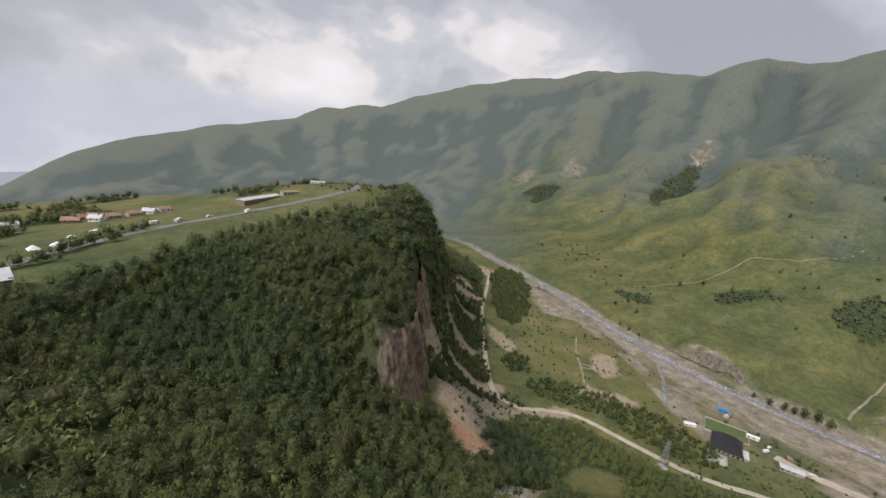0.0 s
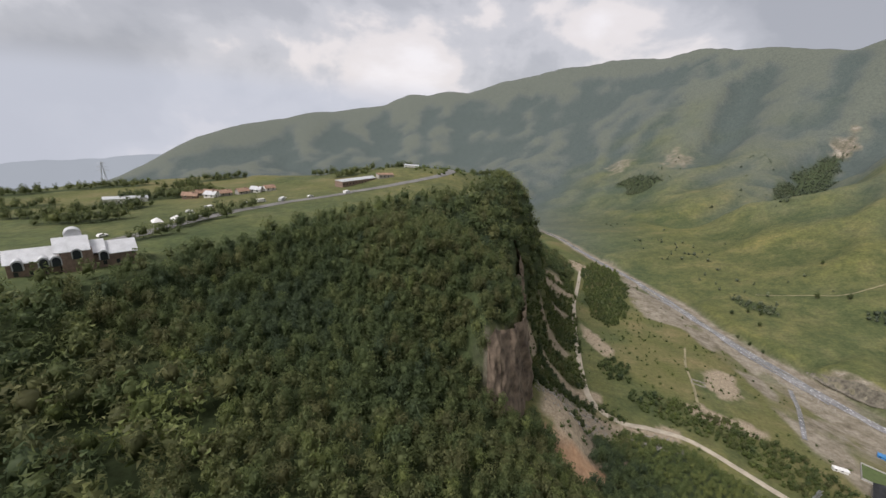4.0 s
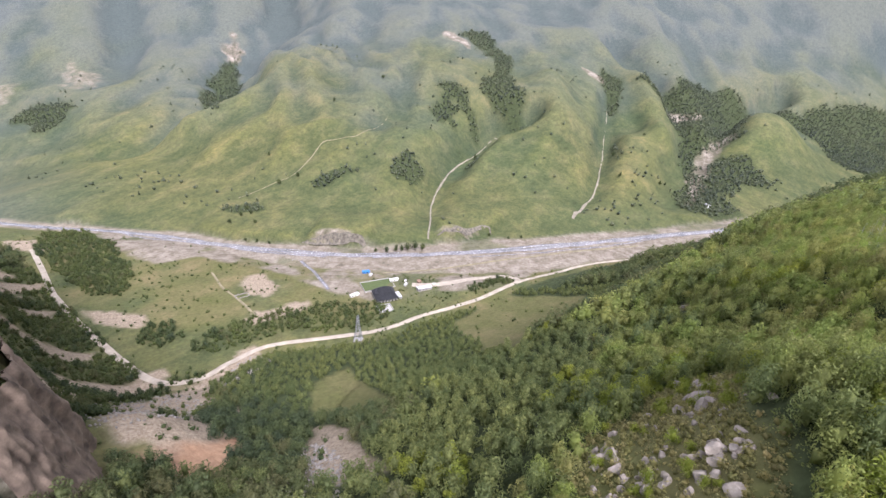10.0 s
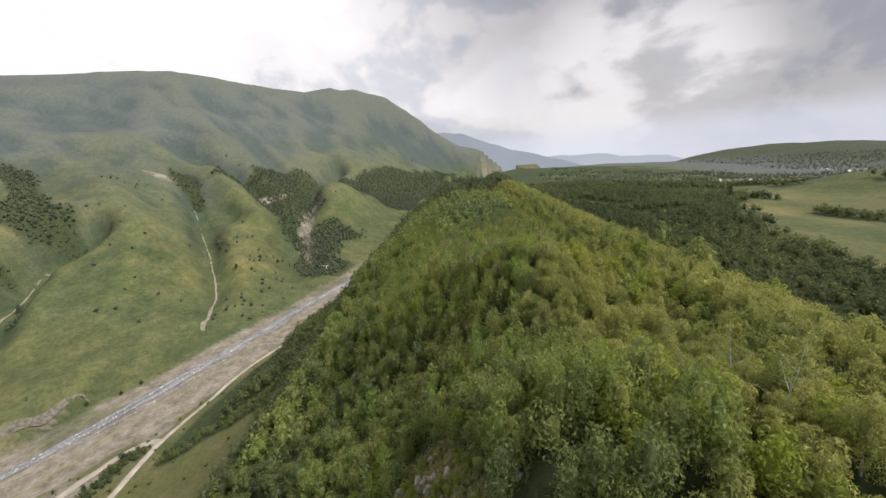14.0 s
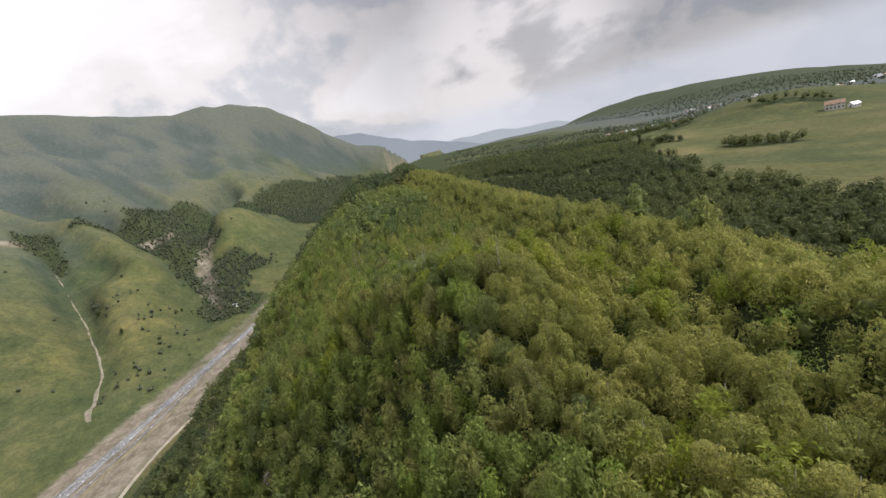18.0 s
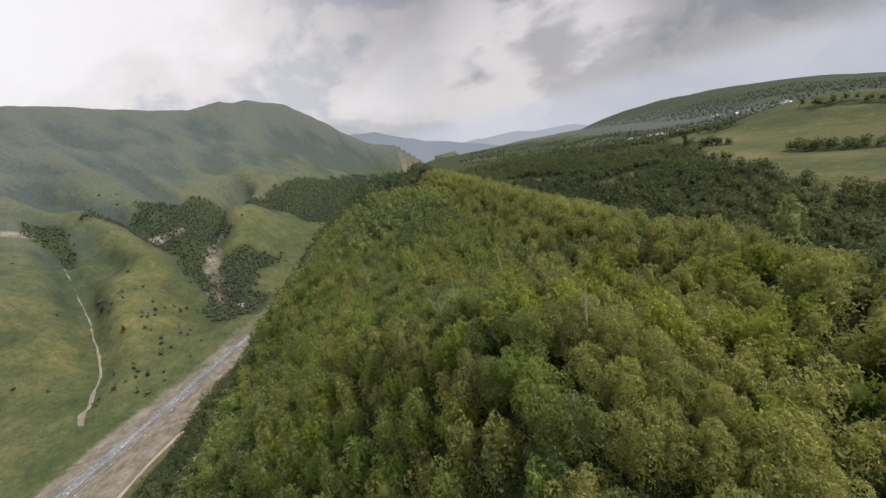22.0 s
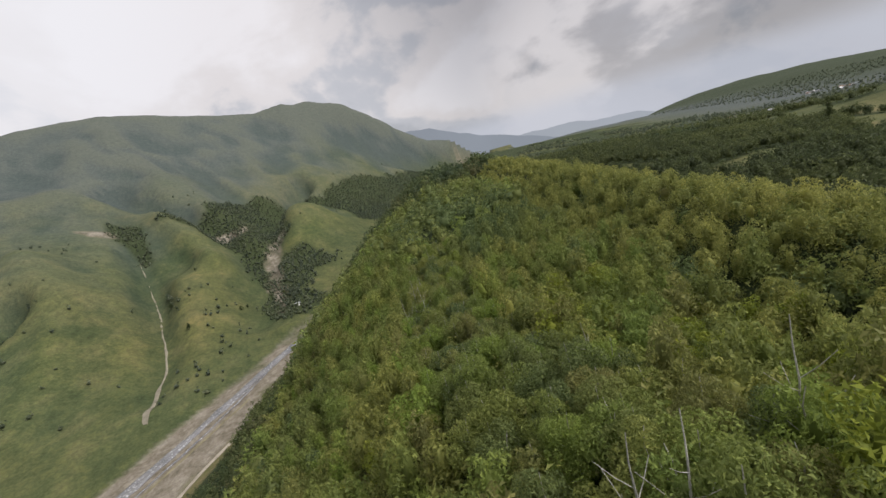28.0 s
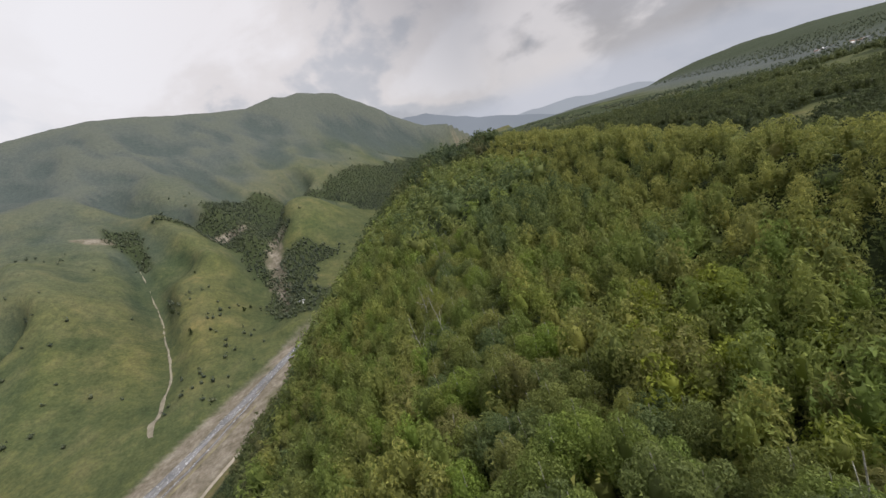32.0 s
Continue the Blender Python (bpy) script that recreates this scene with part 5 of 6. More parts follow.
# low growth between the near trees
x, y, z, k, c, p = scatter(-20, 250, -95, 75, 4.4, 8)
low = (c["wood"] > 0.4) & (y + 0.36 * x > np.where(x < 70, -26, -6))
forest("undergrowth", np.stack([x, y], -1)[low], LOW, leaf_ridge, "leafy undergrowth filling the gaps between the ridge trees", "shrubs", sizes=(0.8, 1.1), sink=0.8)

x, y, z, k, c, p = scatter(0, 165, 34, 92, 1.25, 14)
dry = (c["crag"] > 0.4) & (p < 0.85)
forest("dry_tussocks", np.stack([x, y], -1)[dry], SHRUB, leaf_dry, "dry yellow grass tussocks over the rocky outcrop", "grass", sizes=(0.22, 0.6), sink=0.3)
forest("outcrop_bushes", np.stack([x, y], -1)[(c["crag"] > 0.4) & (p > 0.95)], FINE, leaf_bright, "small green bushes growing on the rocky outcrop", "shrubs", sizes=(0.22, 0.5), sink=0.5)

# ---------------------------------------------------------------- rock
def rock_wall(name, start, end, label, seed):
    """A dark, ribbed rock face that stands in the wooded slope."""
    n, rows = 110, 34
    run = np.linspace(start, end, n)
    px, py = np.interp(run, range(len(WALL)), WALL[:, 0]), np.interp(run, range(len(WALL)), WALL[:, 1])
    dx, dy = np.gradient(px), np.gradient(py)
    length = np.hypot(dx, dy)
    nx, ny = dy / length, -dx / length
    for _ in range(6):
        nx[1:-1], ny[1:-1] = (nx[:-2] + nx[1:-1] + nx[2:]) / 3, (ny[:-2] + ny[1:-1] + ny[2:]) / 3
    s = np.cumsum(length)
    ends = smooth(0, 0.12, (run - start) / (end - start)) * smooth(1, 0.88, (run - start) / (end - start))
    base, top = height(px + 5 * nx, py + 5 * ny) - 5, height(px - 8 * nx, py - 8 * ny) - 3 + (5 + 4 * fbm(s, s * 0, 12, 3, 55 + seed)) * ends
    f = np.linspace(0, 1, rows)[:, None]
    z = base + (top - base) * f
    ribs = 2.6 * fbm(s[None] + z * 0.12, z * 0.18, 9, 5, 56 + seed) + 1.8 * fbm(s[None] * 1.8, z * 0.6, 6, 4, 57 + seed) + 0.7 * fbm(s[None] * 2, z * 2, 3, 3, 58 + seed)
    out = 4.6 - 10.5 * f ** 1.25 + ribs * (0.35 + 0.65 * ends)
    v = np.stack([px + nx * out, py + ny * out, z + 0 * out], -1).reshape(-1, 3)
    ob = new(name, fast_mesh(name, v, grid_faces(rows, n), cliff_stone))
    return tagged(ob, label, "cliff", kind="structure")


rock_wall("rock_wall", 1.9, 5.5, "brown ribbed rock wall standing out of the wooded slope", 0)
rock_wall("rock_wall_north", 7.2, 9.6, "grey rock face below the wooded nose of the plateau", 5)


def boulder_mesh(seed, size, squash=0.7):
    bm = bmesh.new()
    bmesh.ops.create_icosphere(bm, subdivisions=2, radius=1)
    g = random.Random(seed)
    cuts = [(Vector((g.uniform(-1, 1), g.uniform(-1, 1), g.uniform(-0.6, 1))).normalized(), g.uniform(0.35, 0.8)) for _ in range(11)]
    for v in bm.verts:
        for axis, reach in cuts:
            d = v.co.dot(axis)
            if d > reach:
                v.co -= axis * (d - reach)
        v.co *= 1 + 0.12 * noise.noise(v.co * 2 + Vector((seed, 0, 0)))
        v.co = Vector((v.co.x * size, v.co.y * size * 0.8, v.co.z * size * squash))
    me = bpy.data.meshes.new("boulder")
    bm.to_mesh(me)
    bm.free()
    return me


CRAG = []
for s in range(5):
    me = boulder_mesh(s, 1.0, 1.15)
    me.materials.append(pale_stone)
    CRAG.append(me)
g = random.Random(5)
crag_spots = []
for cx, cy, sx, sy, n in ((44, 52, 6, 4, 34), (26, 57, 6, 5, 34), (33, 65, 3, 2, 24), (18, 65, 1.6, 3, 22), (12, 46, 4, 2.5, 22), (28, 49, 4, 2.5, 22), (64, 50, 7, 3, 22), (166, 51, 2.5, 4, 9), (140, 78, 3, 4, 8), (-106, 142, 3, 4, 9)):
    for _ in range(n):
        crag_spots.append((g.gauss(cx, sx * 0.7), g.gauss(cy, sy * 0.7), g.uniform(0.4, 1.5) * (1.7 if g.random() < 0.2 else 1)))
for k, (rx, ry, rs) in enumerate(crag_spots):
    ob = new("outcrop_rock", CRAG[k % 5])
    ob.matrix_world = pose(rx, ry, float(height(rx, ry)[0]) + 0.05 * rs, g.uniform(-25, 25), g.uniform(-25, 25), g.uniform(0, 360)) @ Matrix.Diagonal((rs * g.uniform(0.7, 1.5), rs, rs * g.uniform(0.6, 1.1), 1))
    tagged(ob, "pale weathered rock half buried in the dry grassy slope", "rock", "outcrop rocks")


def rubble(name, cx, cy, rx, ry, turn, count, small, big, label, mat, seed):
    """Loose stones strewn over a scree, joined."""
    g = np.random.default_rng(seed)
    a, r = g.uniform(0, 2 * math.pi, count), np.sqrt(g.uniform(0, 1, count))
    u, w = r * np.cos(a) * rx, r * np.sin(a) * ry
    c, s = math.cos(radians(turn)), math.sin(radians(turn))
    x, y = cx + u * c - w * s, cy + u * s + w * c
    z = height(x, y)
    size = small + (big - small) * g.uniform(0, 1, count) ** 4
    cube = np.array([(-1, -1, -1), (1, -1, -1), (1, 1, -1), (-1, 1, -1), (-0.6, -0.7, 0.8), (0.7, -0.6, 0.6), (0.5, 0.7, 0.9), (-0.7, 0.5, 0.7)], float)
    faces = np.array([(0, 3, 2, 1), (4, 5, 6, 7), (0, 1, 5, 4), (1, 2, 6, 5), (2, 3, 7, 6), (3, 0, 4, 7)])
    v = cube[None] * (size[:, None, None] * g.uniform(0.5, 1.0, (count, 1, 3)) * 0.5) * g.uniform(0.75, 1.25, (count, 8, 3))
    t = g.uniform(0, 2 * math.pi, count)[:, None]
    v = np.stack([v[..., 0] * np.cos(t) - v[..., 1] * np.sin(t) + x[:, None], v[..., 0] * np.sin(t) + v[..., 1] * np.cos(t) + y[:, None], v[..., 2] + z[:, None]], -1)
    ob = new(name, fast_mesh(name, v.reshape(-1, 3), (faces[None] + np.arange(count)[:, None, None] * 8).reshape(-1, 4), mat))
    return tagged(ob, label, "stones", kind="stuff")


rubble("scree_stones", 30, 272, 58, 24, 62, 1500, 0.3, 2.2, "loose pale stones strewn over the scree slope", boulder_stone, 1)
rubble("fan_stones", 20, 142, 13, 32, -35, 1600, 0.3, 2.0, "grey boulders and rubble of the rockfall fan", boulder_stone, 2)
rubble("roadside_stones", 104, 300, 26, 16, 20, 600, 0.4, 2.6, "pale boulders beside the valley road", boulder_stone, 3)
rubble("river_stones", 268, 500, 16, 110, 16, 900, 0.4, 2.0, "grey stones on the river gravel", boulder_stone, 4)


# ---------------------------------------------------------------- buildings and vehicles
def part(name, bm, mat, parent, label=""):
    me = bpy.data.meshes.new(name)
    bmesh.ops.recalc_face_normals(bm, faces=bm.faces)
    bm.to_mesh(me)
    bm.free()
    me.materials.append(mat)
    ob = new(name, me)
    ob.parent = parent
    if label:
        tagged(ob, label)
    return ob


def box(*sizes):
    """One bmesh of boxes: each x0, x1, y0, y1, z0, z1."""
    bm = bmesh.new()
    for x0, x1, y0, y1, z0, z1 in sizes:
        v = [bm.verts.new(p) for p in ((x0, y0, z0), (x1, y0, z0), (x1, y1, z0), (x0, y1, z0), (x0, y0, z1), (x1, y0, z1), (x1, y1, z1), (x0, y1, z1))]
        for f in ((0, 3, 2, 1), (4, 5, 6, 7), (0, 1, 5, 4), (1, 2, 6, 5), (2, 3, 7, 6), (3, 0, 4, 7)):
            bm.faces.new([v[i] for i in f])
    return bm


def sweep(profile, y0, y1):
    """A closed profile of x, z drawn out from y0 to y1."""
    bm = bmesh.new()
    a, b = [bm.verts.new((x, y0, z)) for x, z in profile], [bm.verts.new((x, y1, z)) for x, z in profile]
    n = len(profile)
    bm.faces.new(a[::-1])
    bm.faces.new(b)
    for i in range(n):
        bm.faces.new((a[i], a[(i + 1) % n], b[(i + 1) % n], b[i]))
    return bm


def root(name, x, y, turn, label, category, group="", lift=0.0):
    ob = new(name)
    ob.matrix_world = pose(x, y, float(height(x, y)[0]) + lift, 0, 0, turn)
    return tagged(ob, label, category, group)


def house(x, y, turn, wide, deep, high, roof_rise, wall_mat, roof_mat, label, windows=3, group="", storeys=1, name="house"):
    """A gabled house: walls, two roof slopes with eaves, chimney, windows with frames, and a door."""
    h = root(name, x, y, turn, label, "house", group)
    w, d = wide / 2, deep / 2
    part("wall", sweep([(-d, -2.5), (d, -2.5), (d, high), (0, high + roof_rise), (-d, high)], -w, w), wall_mat, h).rotation_euler = (0, 0, radians(90))
    e = 0.6
    for sgn in (-1, 1):
        k = roof_rise / d
        roof = part("roof", sweep([(0, high + roof_rise + 0.05), (sgn * (d + e), high - e * k + 0.05), (sgn * (d + e), high - e * k + 0.3), (0, high + roof_rise + 0.3)], -w - e, w + e), roof_mat, h)
        roof.rotation_euler = (0, 0, radians(90))
    part("chimney", box((w * 0.4, w * 0.4 + 0.7, -0.9, -0.2, high, high + roof_rise + 0.9)), brick_wall, h)
    for st in range(storeys):
        for i in range(windows):
            wx = -w + wide * (i + 0.5) / windows
            z0 = 1.0 + st * 2.8
            for sgn in (-1, 1):
                y0 = sgn * d
                win = part("window", box((wx - 0.55, wx + 0.55, y0 - 0.04, y0 + 0.04, z0, z0 + 1.3)), dark_glass, h)
                part("frame", box((wx - 0.66, wx - 0.55, y0 - 0.07, y0 + 0.07, z0 - 0.1, z0 + 1.4), (wx + 0.55, wx + 0.66, y0 - 0.07, y0 + 0.07, z0 - 0.1, z0 + 1.4),
                                  (wx - 0.55, wx + 0.55, y0 - 0.07, y0 + 0.07, z0 + 1.3, z0 + 1.4), (wx - 0.55, wx + 0.55, y0 - 0.07, y0 + 0.07, z0 - 0.1, z0)), white_paint, win)
    part("door", box((w - 0.03, w + 0.06, -0.5, 0.5, 0.0, 2.1)), bark_dark, h)
    return h


def car(x, y, turn, paint, label, name="car", long=4.4, tall=1.5, van=False):
    c = root(name, x, y, turn, label, "van" if van else "car", "parked vehicles", 0.35)
    w = long * 0.2
    if van:
        prof = [(-long / 2, 0.35), (long / 2, 0.35), (long / 2, 1.1), (long * 0.40, tall), (-long / 2, tall)]
        glass = box((long * 0.30, long * 0.44, -w - 0.01, w + 0.01, 1.05, tall - 0.2))
    else:
        prof = [(-long / 2, 0.35), (long / 2, 0.35), (long / 2, 0.85), (long * 0.2, 0.95), (long * 0.06, tall), (-long * 0.3, tall), (-long * 0.46, 0.95), (-long / 2, 0.9)]
        glass = box((-long * 0.33, long * 0.1, -w - 0.01, w + 0.01, 0.98, tall - 0.12))
    part("body", sweep(prof, -w, w), paint, c)
    part("windows", glass, dark_glass, c)
    for sx in (-1, 1):
        for sy in (-1, 1):
            bm = bmesh.new()
            bmesh.ops.create_cone(bm, segments=12, radius1=0.34, radius2=0.34, depth=0.22, cap_ends=True, matrix=pose(sx * long * 0.31, sy * w, 0.34, 90))
            part("wheel", bm, black_roof, c)
    return c


# the hall with the black roof in the valley
hall = root("black_roofed_hall", 247, 286, -34, "large hall with a sloping black roof beside a lawn", "hall")
hall.matrix_world = hall.matrix_world @ Matrix.Diagonal((0.88, 0.88, 0.95, 1))
part("wall", box((-12, 12, -10, -9.7, -2, 3.2), (-12, 12, 9.7, 10, -2, 6.0), (-12, -11.7, -9.7, 9.7, -2, 3.2), (11.7, 12, -9.7, 9.7, -2, 3.2)), grey_wall, hall)
bm = bmesh.new()
roof_v = []
for i in range(9):
    fx = -12.8 + 25.6 * i / 8
    for fy, fz in ((-11, 3.4), (0, 4.9), (10.6, 6.3 + 2.4 * math.sin(i / 8 * math.pi))):
        roof_v.append(bm.verts.new((fx, fy, fz)))
for i in range(8):
    for j in range(2):
        bm.faces.new((roof_v[i * 3 + j], roof_v[i * 3 + 3 + j], roof_v[i * 3 + 4 + j], roof_v[i * 3 + 1 + j]))
bmesh.ops.solidify(bm, geom=bm.faces[:], thickness=0.35)
part("roof", bm, black_roof, hall, "sloping black sheet roof")
part("gable", box((12.05, 12.3, -8, 9.7, 3.2, 5.0)), white_paint, hall)
part("annexe", box((13, 17, -9, 3, -2, 3.0)), concrete, hall)
part("annexe_roof", box((12.6, 17.4, -9.4, 3.4, 3.0, 3.25)), tin_roof, hall)
for i in range(6):
    part("window", box((-10 + i * 3.6, -8 + i * 3.6, -10.06, -9.96, 0.8, 2.4)), dark_glass, hall)
part("terrace", box((-14, 14, -16, -10.1, -2, 0.25)), concrete, hall)

lawn = root("lawn_plot", 264, 309, -34, "fenced green lawn plot behind the hall", "lawn")
part("turf", box((-16, 16, -10, 10, -1.5, 0.35)), pitch_grass, lawn)
for a in ((-16.3, 16.3, 10, 10.25), (-16.3, 16.3, -10.25, -10), (-16.3, -16.05, -10, 10), (16.05, 16.3, -10, 10)):
    part("fence_wall", box((a[0], a[1], a[2], a[3], -1.5, 1.5)), concrete, lawn)


def shed(x, y, turn, wide, deep, high, wall_mat, roof_mat, label, name="shed"):
    s = root(name, x, y, turn, label, "shed")
    part("wall", box((-wide / 2, wide / 2, -deep / 2, deep / 2, -1.5, high)), wall_mat, s)
    part("roof", sweep([(-deep / 2 - 0.4, high), (deep / 2 + 0.4, high), (deep / 2 + 0.4, high + 0.2), (0, high + deep * 0.14), (-deep / 2 - 0.4, high + 0.2)], -wide / 2 - 0.4, wide / 2 + 0.4), roof_mat, s).rotation_euler = (0, 0, radians(90))
    for i in range(max(2, int(wide // 4))):
        part("window", box((-wide / 2 + 1 + i * 3.6, -wide / 2 + 2.2 + i * 3.6, -deep / 2 - 0.05, -deep / 2 + 0.05, 0.9, 2.0)), dark_glass, s)
    return s


shed(283, 263, -34, 15, 5.5, 2.8, grey_wall, tin_roof, "long low shed with a pale tin roof in the gravel yard", "long_shed")
shed(282, 301, -34, 9, 2.6, 2.6, white_paint, canvas, "white site cabin beside the lawn", "site_cabin")
shed(293, 276, 60, 4, 3, 2.4, brick_wall, rust_roof, "small rusty-roofed hut by the yard", "hut")
shed(289, 346, -36, 8, 4, 2.6, blue_paint, blue_paint, "bright blue tarpaulin-covered shed near the river", "blue_shed")
shed(234, 314, -14, 9, 3, 2.2, white_paint, canvas, "long white trailer parked among bushes", "white_trailer")
shed(283, 334, 0, 3, 2.5, 2.4, white_paint, tin_roof, "small white cabin on the river flat", "white_cabin")
ruin = root("concrete_ruin", 230, 273, -34, "unfinished concrete platform with low walls below the hall", "platform")
part("slab", box((-7, 7, -6, 6, -2.5, 0.5)), concrete, ruin)
for a in ((-7, -6.6, -6, 6), (6.6, 7, -6, 6), (-6.6, 6.6, 5.6, 6), (-1, -0.6, -6, 5.6)):
    part("low_wall", box((*a, 0.5, 1.7)), concrete, ruin)
for i, (vx, vy, vt) in enumerate(((288, 290, 20), (280, 284, 10), (297, 260, 0))):
    car(vx, vy, vt, white_paint, "white parked van in the gravel yard" if i % 2 else "pale parked car in the gravel yard", "van" if i % 2 else "car", 5.4 if i % 2 else 4.3, 2.1 if i % 2 else 1.5, bool(i % 2))


def pylon(x, y, turn, high, label, name="power_pylon"):
    """A lattice mast with three cross-arms."""
    m = root(name, x, y, turn, label, "pylon", "power pylons")
    def at_height(f):
        return 2.8 * (1 - f) ** 1.3 + 0.45
    corners = [(-1, -1), (1, -1), (1, 1), (-1, 1)]
    steps = 9
    for cx, cy in corners:
        part("leg", bm_tube([(cx * at_height(i / steps), cy * at_height(i / steps), high * i / steps - (1 if i == 0 else 0)) for i in range(steps + 1)], 0.16), steel, m)
    for i in range(steps):
        bars = []
        f0, f1 = i / steps, (i + 1) / steps
        for k in range(4):
            a, b = corners[k], corners[(k + 1) % 4]
            bars.append([(a[0] * at_height(f0), a[1] * at_height(f0), high * f0), (b[0] * at_height(f1), b[1] * at_height(f1), high * f1)])
            bars.append([(b[0] * at_height(f0), b[1] * at_height(f0), high * f0), (a[0] * at_height(f1), a[1] * at_height(f1), high * f1)])
        part("brace", bm_tubes(bars, 0.09), steel, m)
    for f, reach in ((0.68, 5.5), (0.82, 4.6), (0.95, 3.2)):
        part("cross_arm", bm_tubes([[(-reach, 0, high * f), (0, 0.5, high * f + 1.0), (reach, 0, high * f)], [(-reach, 0, high * f), (0, -0.5, high * f), (reach, 0, high * f)]], 0.12), steel, m)
    part("footing", box((-3.4, 3.4, -3.4, 3.4, -2, 0.3)), concrete, m)
    return m


def bm_tubes(paths, r, sides=4):
    bm = bmesh.new()
    for p in paths:
        v, f = limb_tube(p, [r] * len(p), sides)
        vs = [bm.verts.new(q) for q in v]
        for q in f:
            bm.faces.new([vs[i] for i in q])
    return bm


def bm_tube(p, r, sides=4):
    return bm_tubes([p], r, sides)


pylon(179, 261, 25, 24, "grey steel lattice power pylon beside the valley road")
pylon(-439, 398, 40, 26, "distant steel lattice power pylon on the plateau")
pylon(-431, 470, 40, 26, "distant steel lattice power pylon on the plateau")

# plateau: guest house with round dormers
inn = root("guest_house", -186, 156, 52, "long guest house with pale tin roofs and arched dormers", "guest house")
part("wall", box((-18, 18, -5, 5, -4, 5.0)), brick_wall, inn)
part("centre_wall", box((-4, 5, -6.5, 5.5, -4, 8.0)), brick_wall, inn)
for a, b, zz in ((-18.6, -9, 5.0), (-9, -4, 6.0), (5, 18.6, 5.4)):
    for sgn in (-1, 1):
        part("roof", sweep([(0, zz + 3.4), (sgn * 6, zz), (sgn * 6, zz + 0.25), (0, zz + 3.65)], a, b), tin_roof, inn).rotation_euler = (0, 0, radians(90))
for sgn in (-1, 1):
    part("centre_roof", sweep([(0, 11.5), (sgn * 6.8, 7.8), (sgn * 6.8, 8.05), (0, 11.75)], -4.6, 5.6), tin_roof, inn).rotation_euler = (0, 0, radians(90))


def arch(x, y, z, r, deep, mat, name, parent):
    prof = [(x + r * math.cos(math.pi * i / 10), z + r * math.sin(math.pi * i / 10)) for i in range(11)] + [(x - r, z - 2.2), (x + r, z - 2.2)]
    bm = sweep(prof, y - deep / 2, y + deep / 2)
    return part(name, bm, mat, parent)


for ax in (-15, -8.5, -5.2, 0.5, 8):
    d = arch(ax, -5.2, 5.6 if ax != 0.5 else 7.4, 1.5, 3.2, tin_roof, "dormer", inn)
    arch(ax, -6.85, 5.4 if ax != 0.5 else 7.2, 1.15, 0.15, dark_glass, "arched_window", d)
arch(0.5, 3, 11.6, 2.6, 3.6, tin_roof, "round_turret", inn)
for i in range(9):
    part("window", box((-16.5 + i * 4, -15.3 + i * 4, -5.06, -4.96, 0.8, 2.4)), dark_glass, inn)

for i, (tx, ty) in enumerate(((-213, 222), (-207, 229), (-202, 236))):
    tent = root("market_tent", tx, ty, 55 + i * 8, "white pointed market tent beside the plateau road", "tent", "market tents")
    bm = bmesh.new()
    bmesh.ops.create_cone(bm, segments=4, radius1=3.6, radius2=0.1, depth=2.2, cap_ends=True, matrix=pose(0, 0, 3.3, 0, 0, 45))
    part("canopy", bm, canvas, tent)
    for sx in (-2.3, 2.3):
        for sy in (-2.3, 2.3):
            part("post", box((sx - 0.06, sx + 0.06, sy - 0.06, sy + 0.06, -0.5, 2.3)), steel, tent)

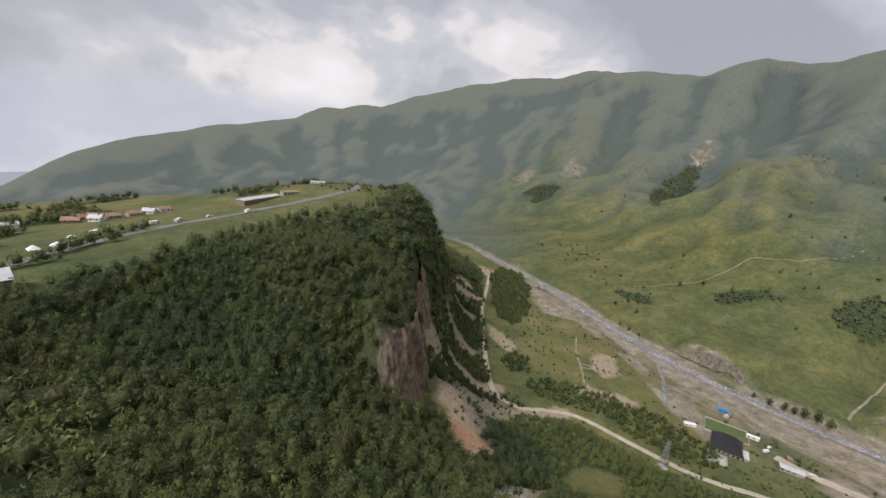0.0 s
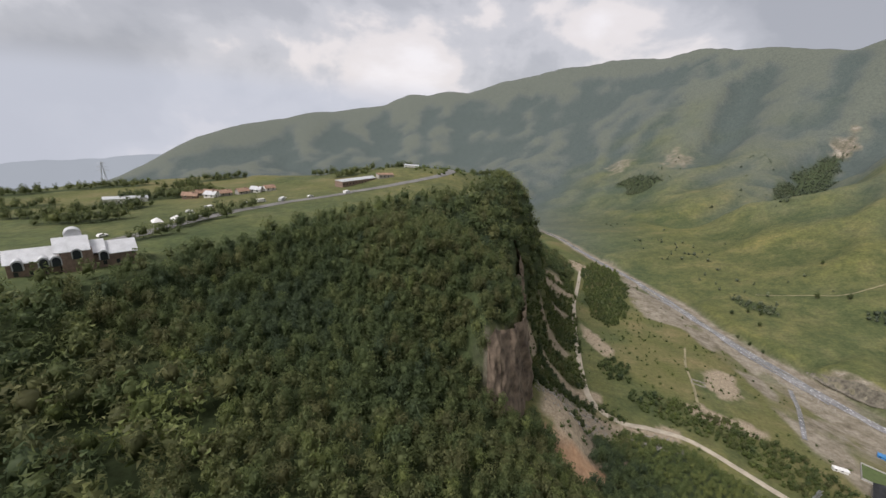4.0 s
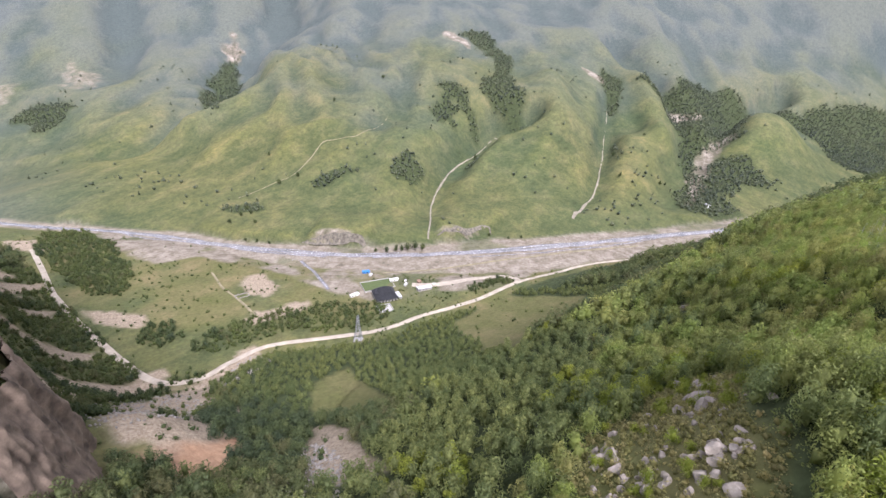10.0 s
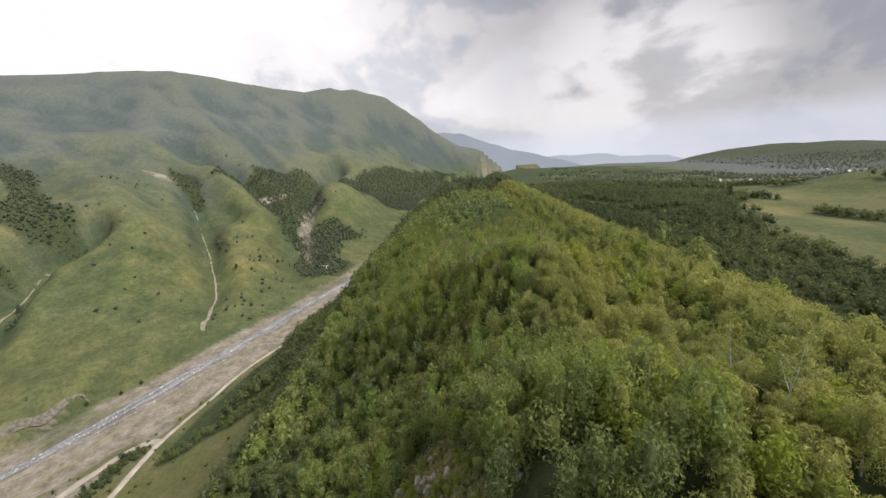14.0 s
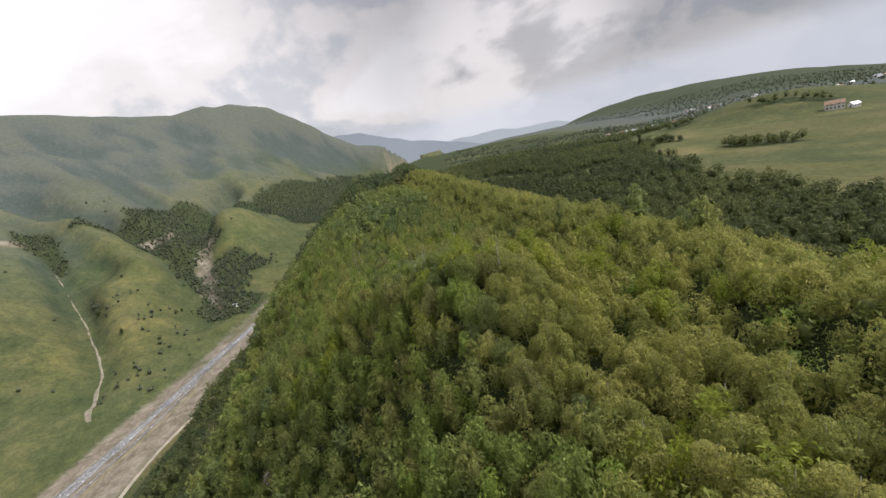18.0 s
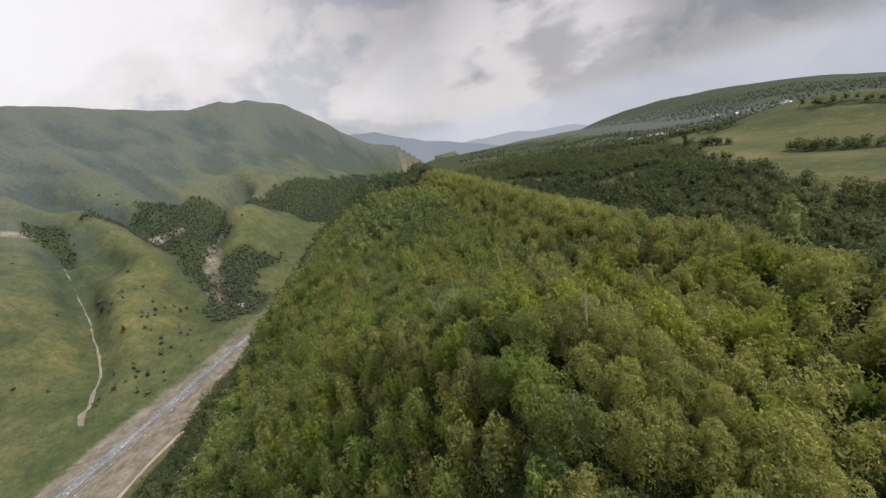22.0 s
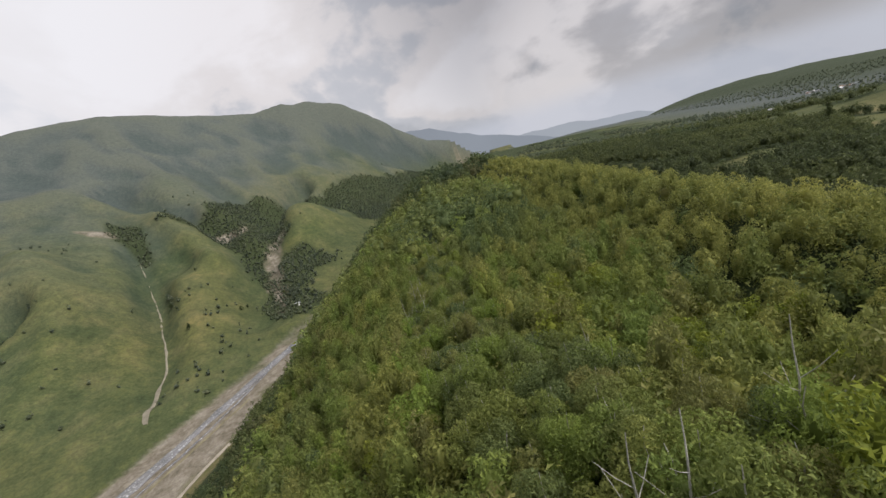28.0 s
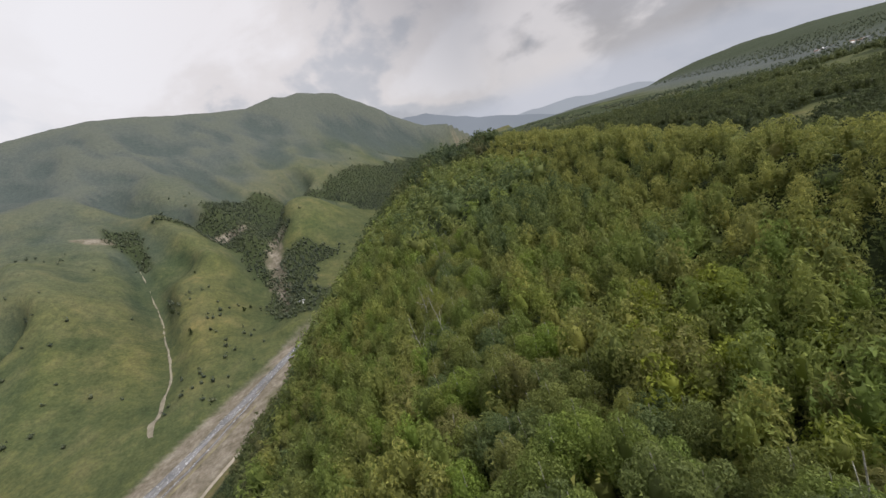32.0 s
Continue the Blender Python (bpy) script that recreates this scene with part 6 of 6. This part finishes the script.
shed(-160, 377, 66, 40, 9, 3.6, brick_wall, tin_roof, "long derelict brick building with a pale roof", "long_building")
shed(-142, 402, 40, 14, 8, 3.0, grey_wall, rust_roof, "broken low building beside the long one", "ruined_building")
shed(-135, 476, 20, 15, 7, 3.4, white_paint, tin_roof, "white low building on the hill top", "hill_building")
shed(-300, 288, 45, 26, 9, 3.6, white_paint, tin_roof, "long white building with a grey roof on the plateau", "white_building")
hg = random.Random(8)
for hx, hy in ((-262, 305), (-250, 312), (-246, 322), (-258, 322), (-238, 332), (-232, 342), (-268, 318), (-226, 350)):
    house(hx, hy, hg.uniform(0, 90), hg.uniform(7, 10), hg.uniform(5, 7), 2.8, 1.8, hg.choice((white_paint, grey_wall, brick_wall)), hg.choice((rust_roof, tin_roof, rust_roof)), "small village house with a weathered roof on the plateau", 2, "plateau houses")
for i, (vx, vy) in enumerate(((-221, 255), (-216, 266), (-205, 288), (-199, 296), (-190, 310), (-186, 300), (-172, 316), (-150, 330), (-236, 160), (-228, 128), (-219, 196))):
    car(vx, vy, 60 + 20 * (i % 3), (white_paint, canvas, tin_roof)[i % 3], "white parked van beside the plateau road" if i % 2 else "pale parked car beside the plateau road", "van" if i % 2 else "car", 5.6 if i % 2 else 4.4, 2.2 if i % 2 else 1.5, bool(i % 2))

# far village beyond the hay meadows
for cx, cy, count in ((870, -1155, 5), (840, -1180, 6), (795, -1215, 7), (752, -1246, 8), (715, -1262, 7), (322, -700, 6), (296, -706, 7), (268, -712, 6), (958, -1885, 6), (829, -1787, 6), (711, -1814, 6), (430, -1640, 6), (360, -1690, 4)):
    for _ in range(count):
        big = hg.random() < 0.3
        house(cx + hg.gauss(0, 17), cy + hg.gauss(0, 30), hg.uniform(0, 180), 17 if big else 11, 10 if big else 8, 6 if big else 3.4, 3, hg.choice((white_paint, white_paint, grey_wall)), hg.choice((tin_roof, rust_roof, tin_roof)),
              "distant pale village house with a pitched roof", 2, "far village", 2 if big else 1)
house(150, -426, 20, 12, 7.5, 4.6, 2.4, white_paint, rust_roof, "large white house with a red-brown roof in the meadows", 5, storeys=2)
house(139, -430, 60, 6, 5, 2.4, 1.6, white_paint, tin_roof, "small white house in the meadows", 2)

shed(793, 9, 30, 9, 6, 3.0, white_paint, tin_roof, "small pale hut below the cliffs of the ravine", "herder_hut")
fold = root("stone_fold", 175, 407, -20, "low ruined stone sheepfold in the valley meadow", "stone wall")
for a in ((-6, 6, 3.4, 4), (-6, 6, -4, -3.4), (-6, -5.4, -3.4, 3.4), (5.4, 6, -3.4, 1)):
    part("low_wall", box((*a, -1, 0.9)), boulder_stone, fold)
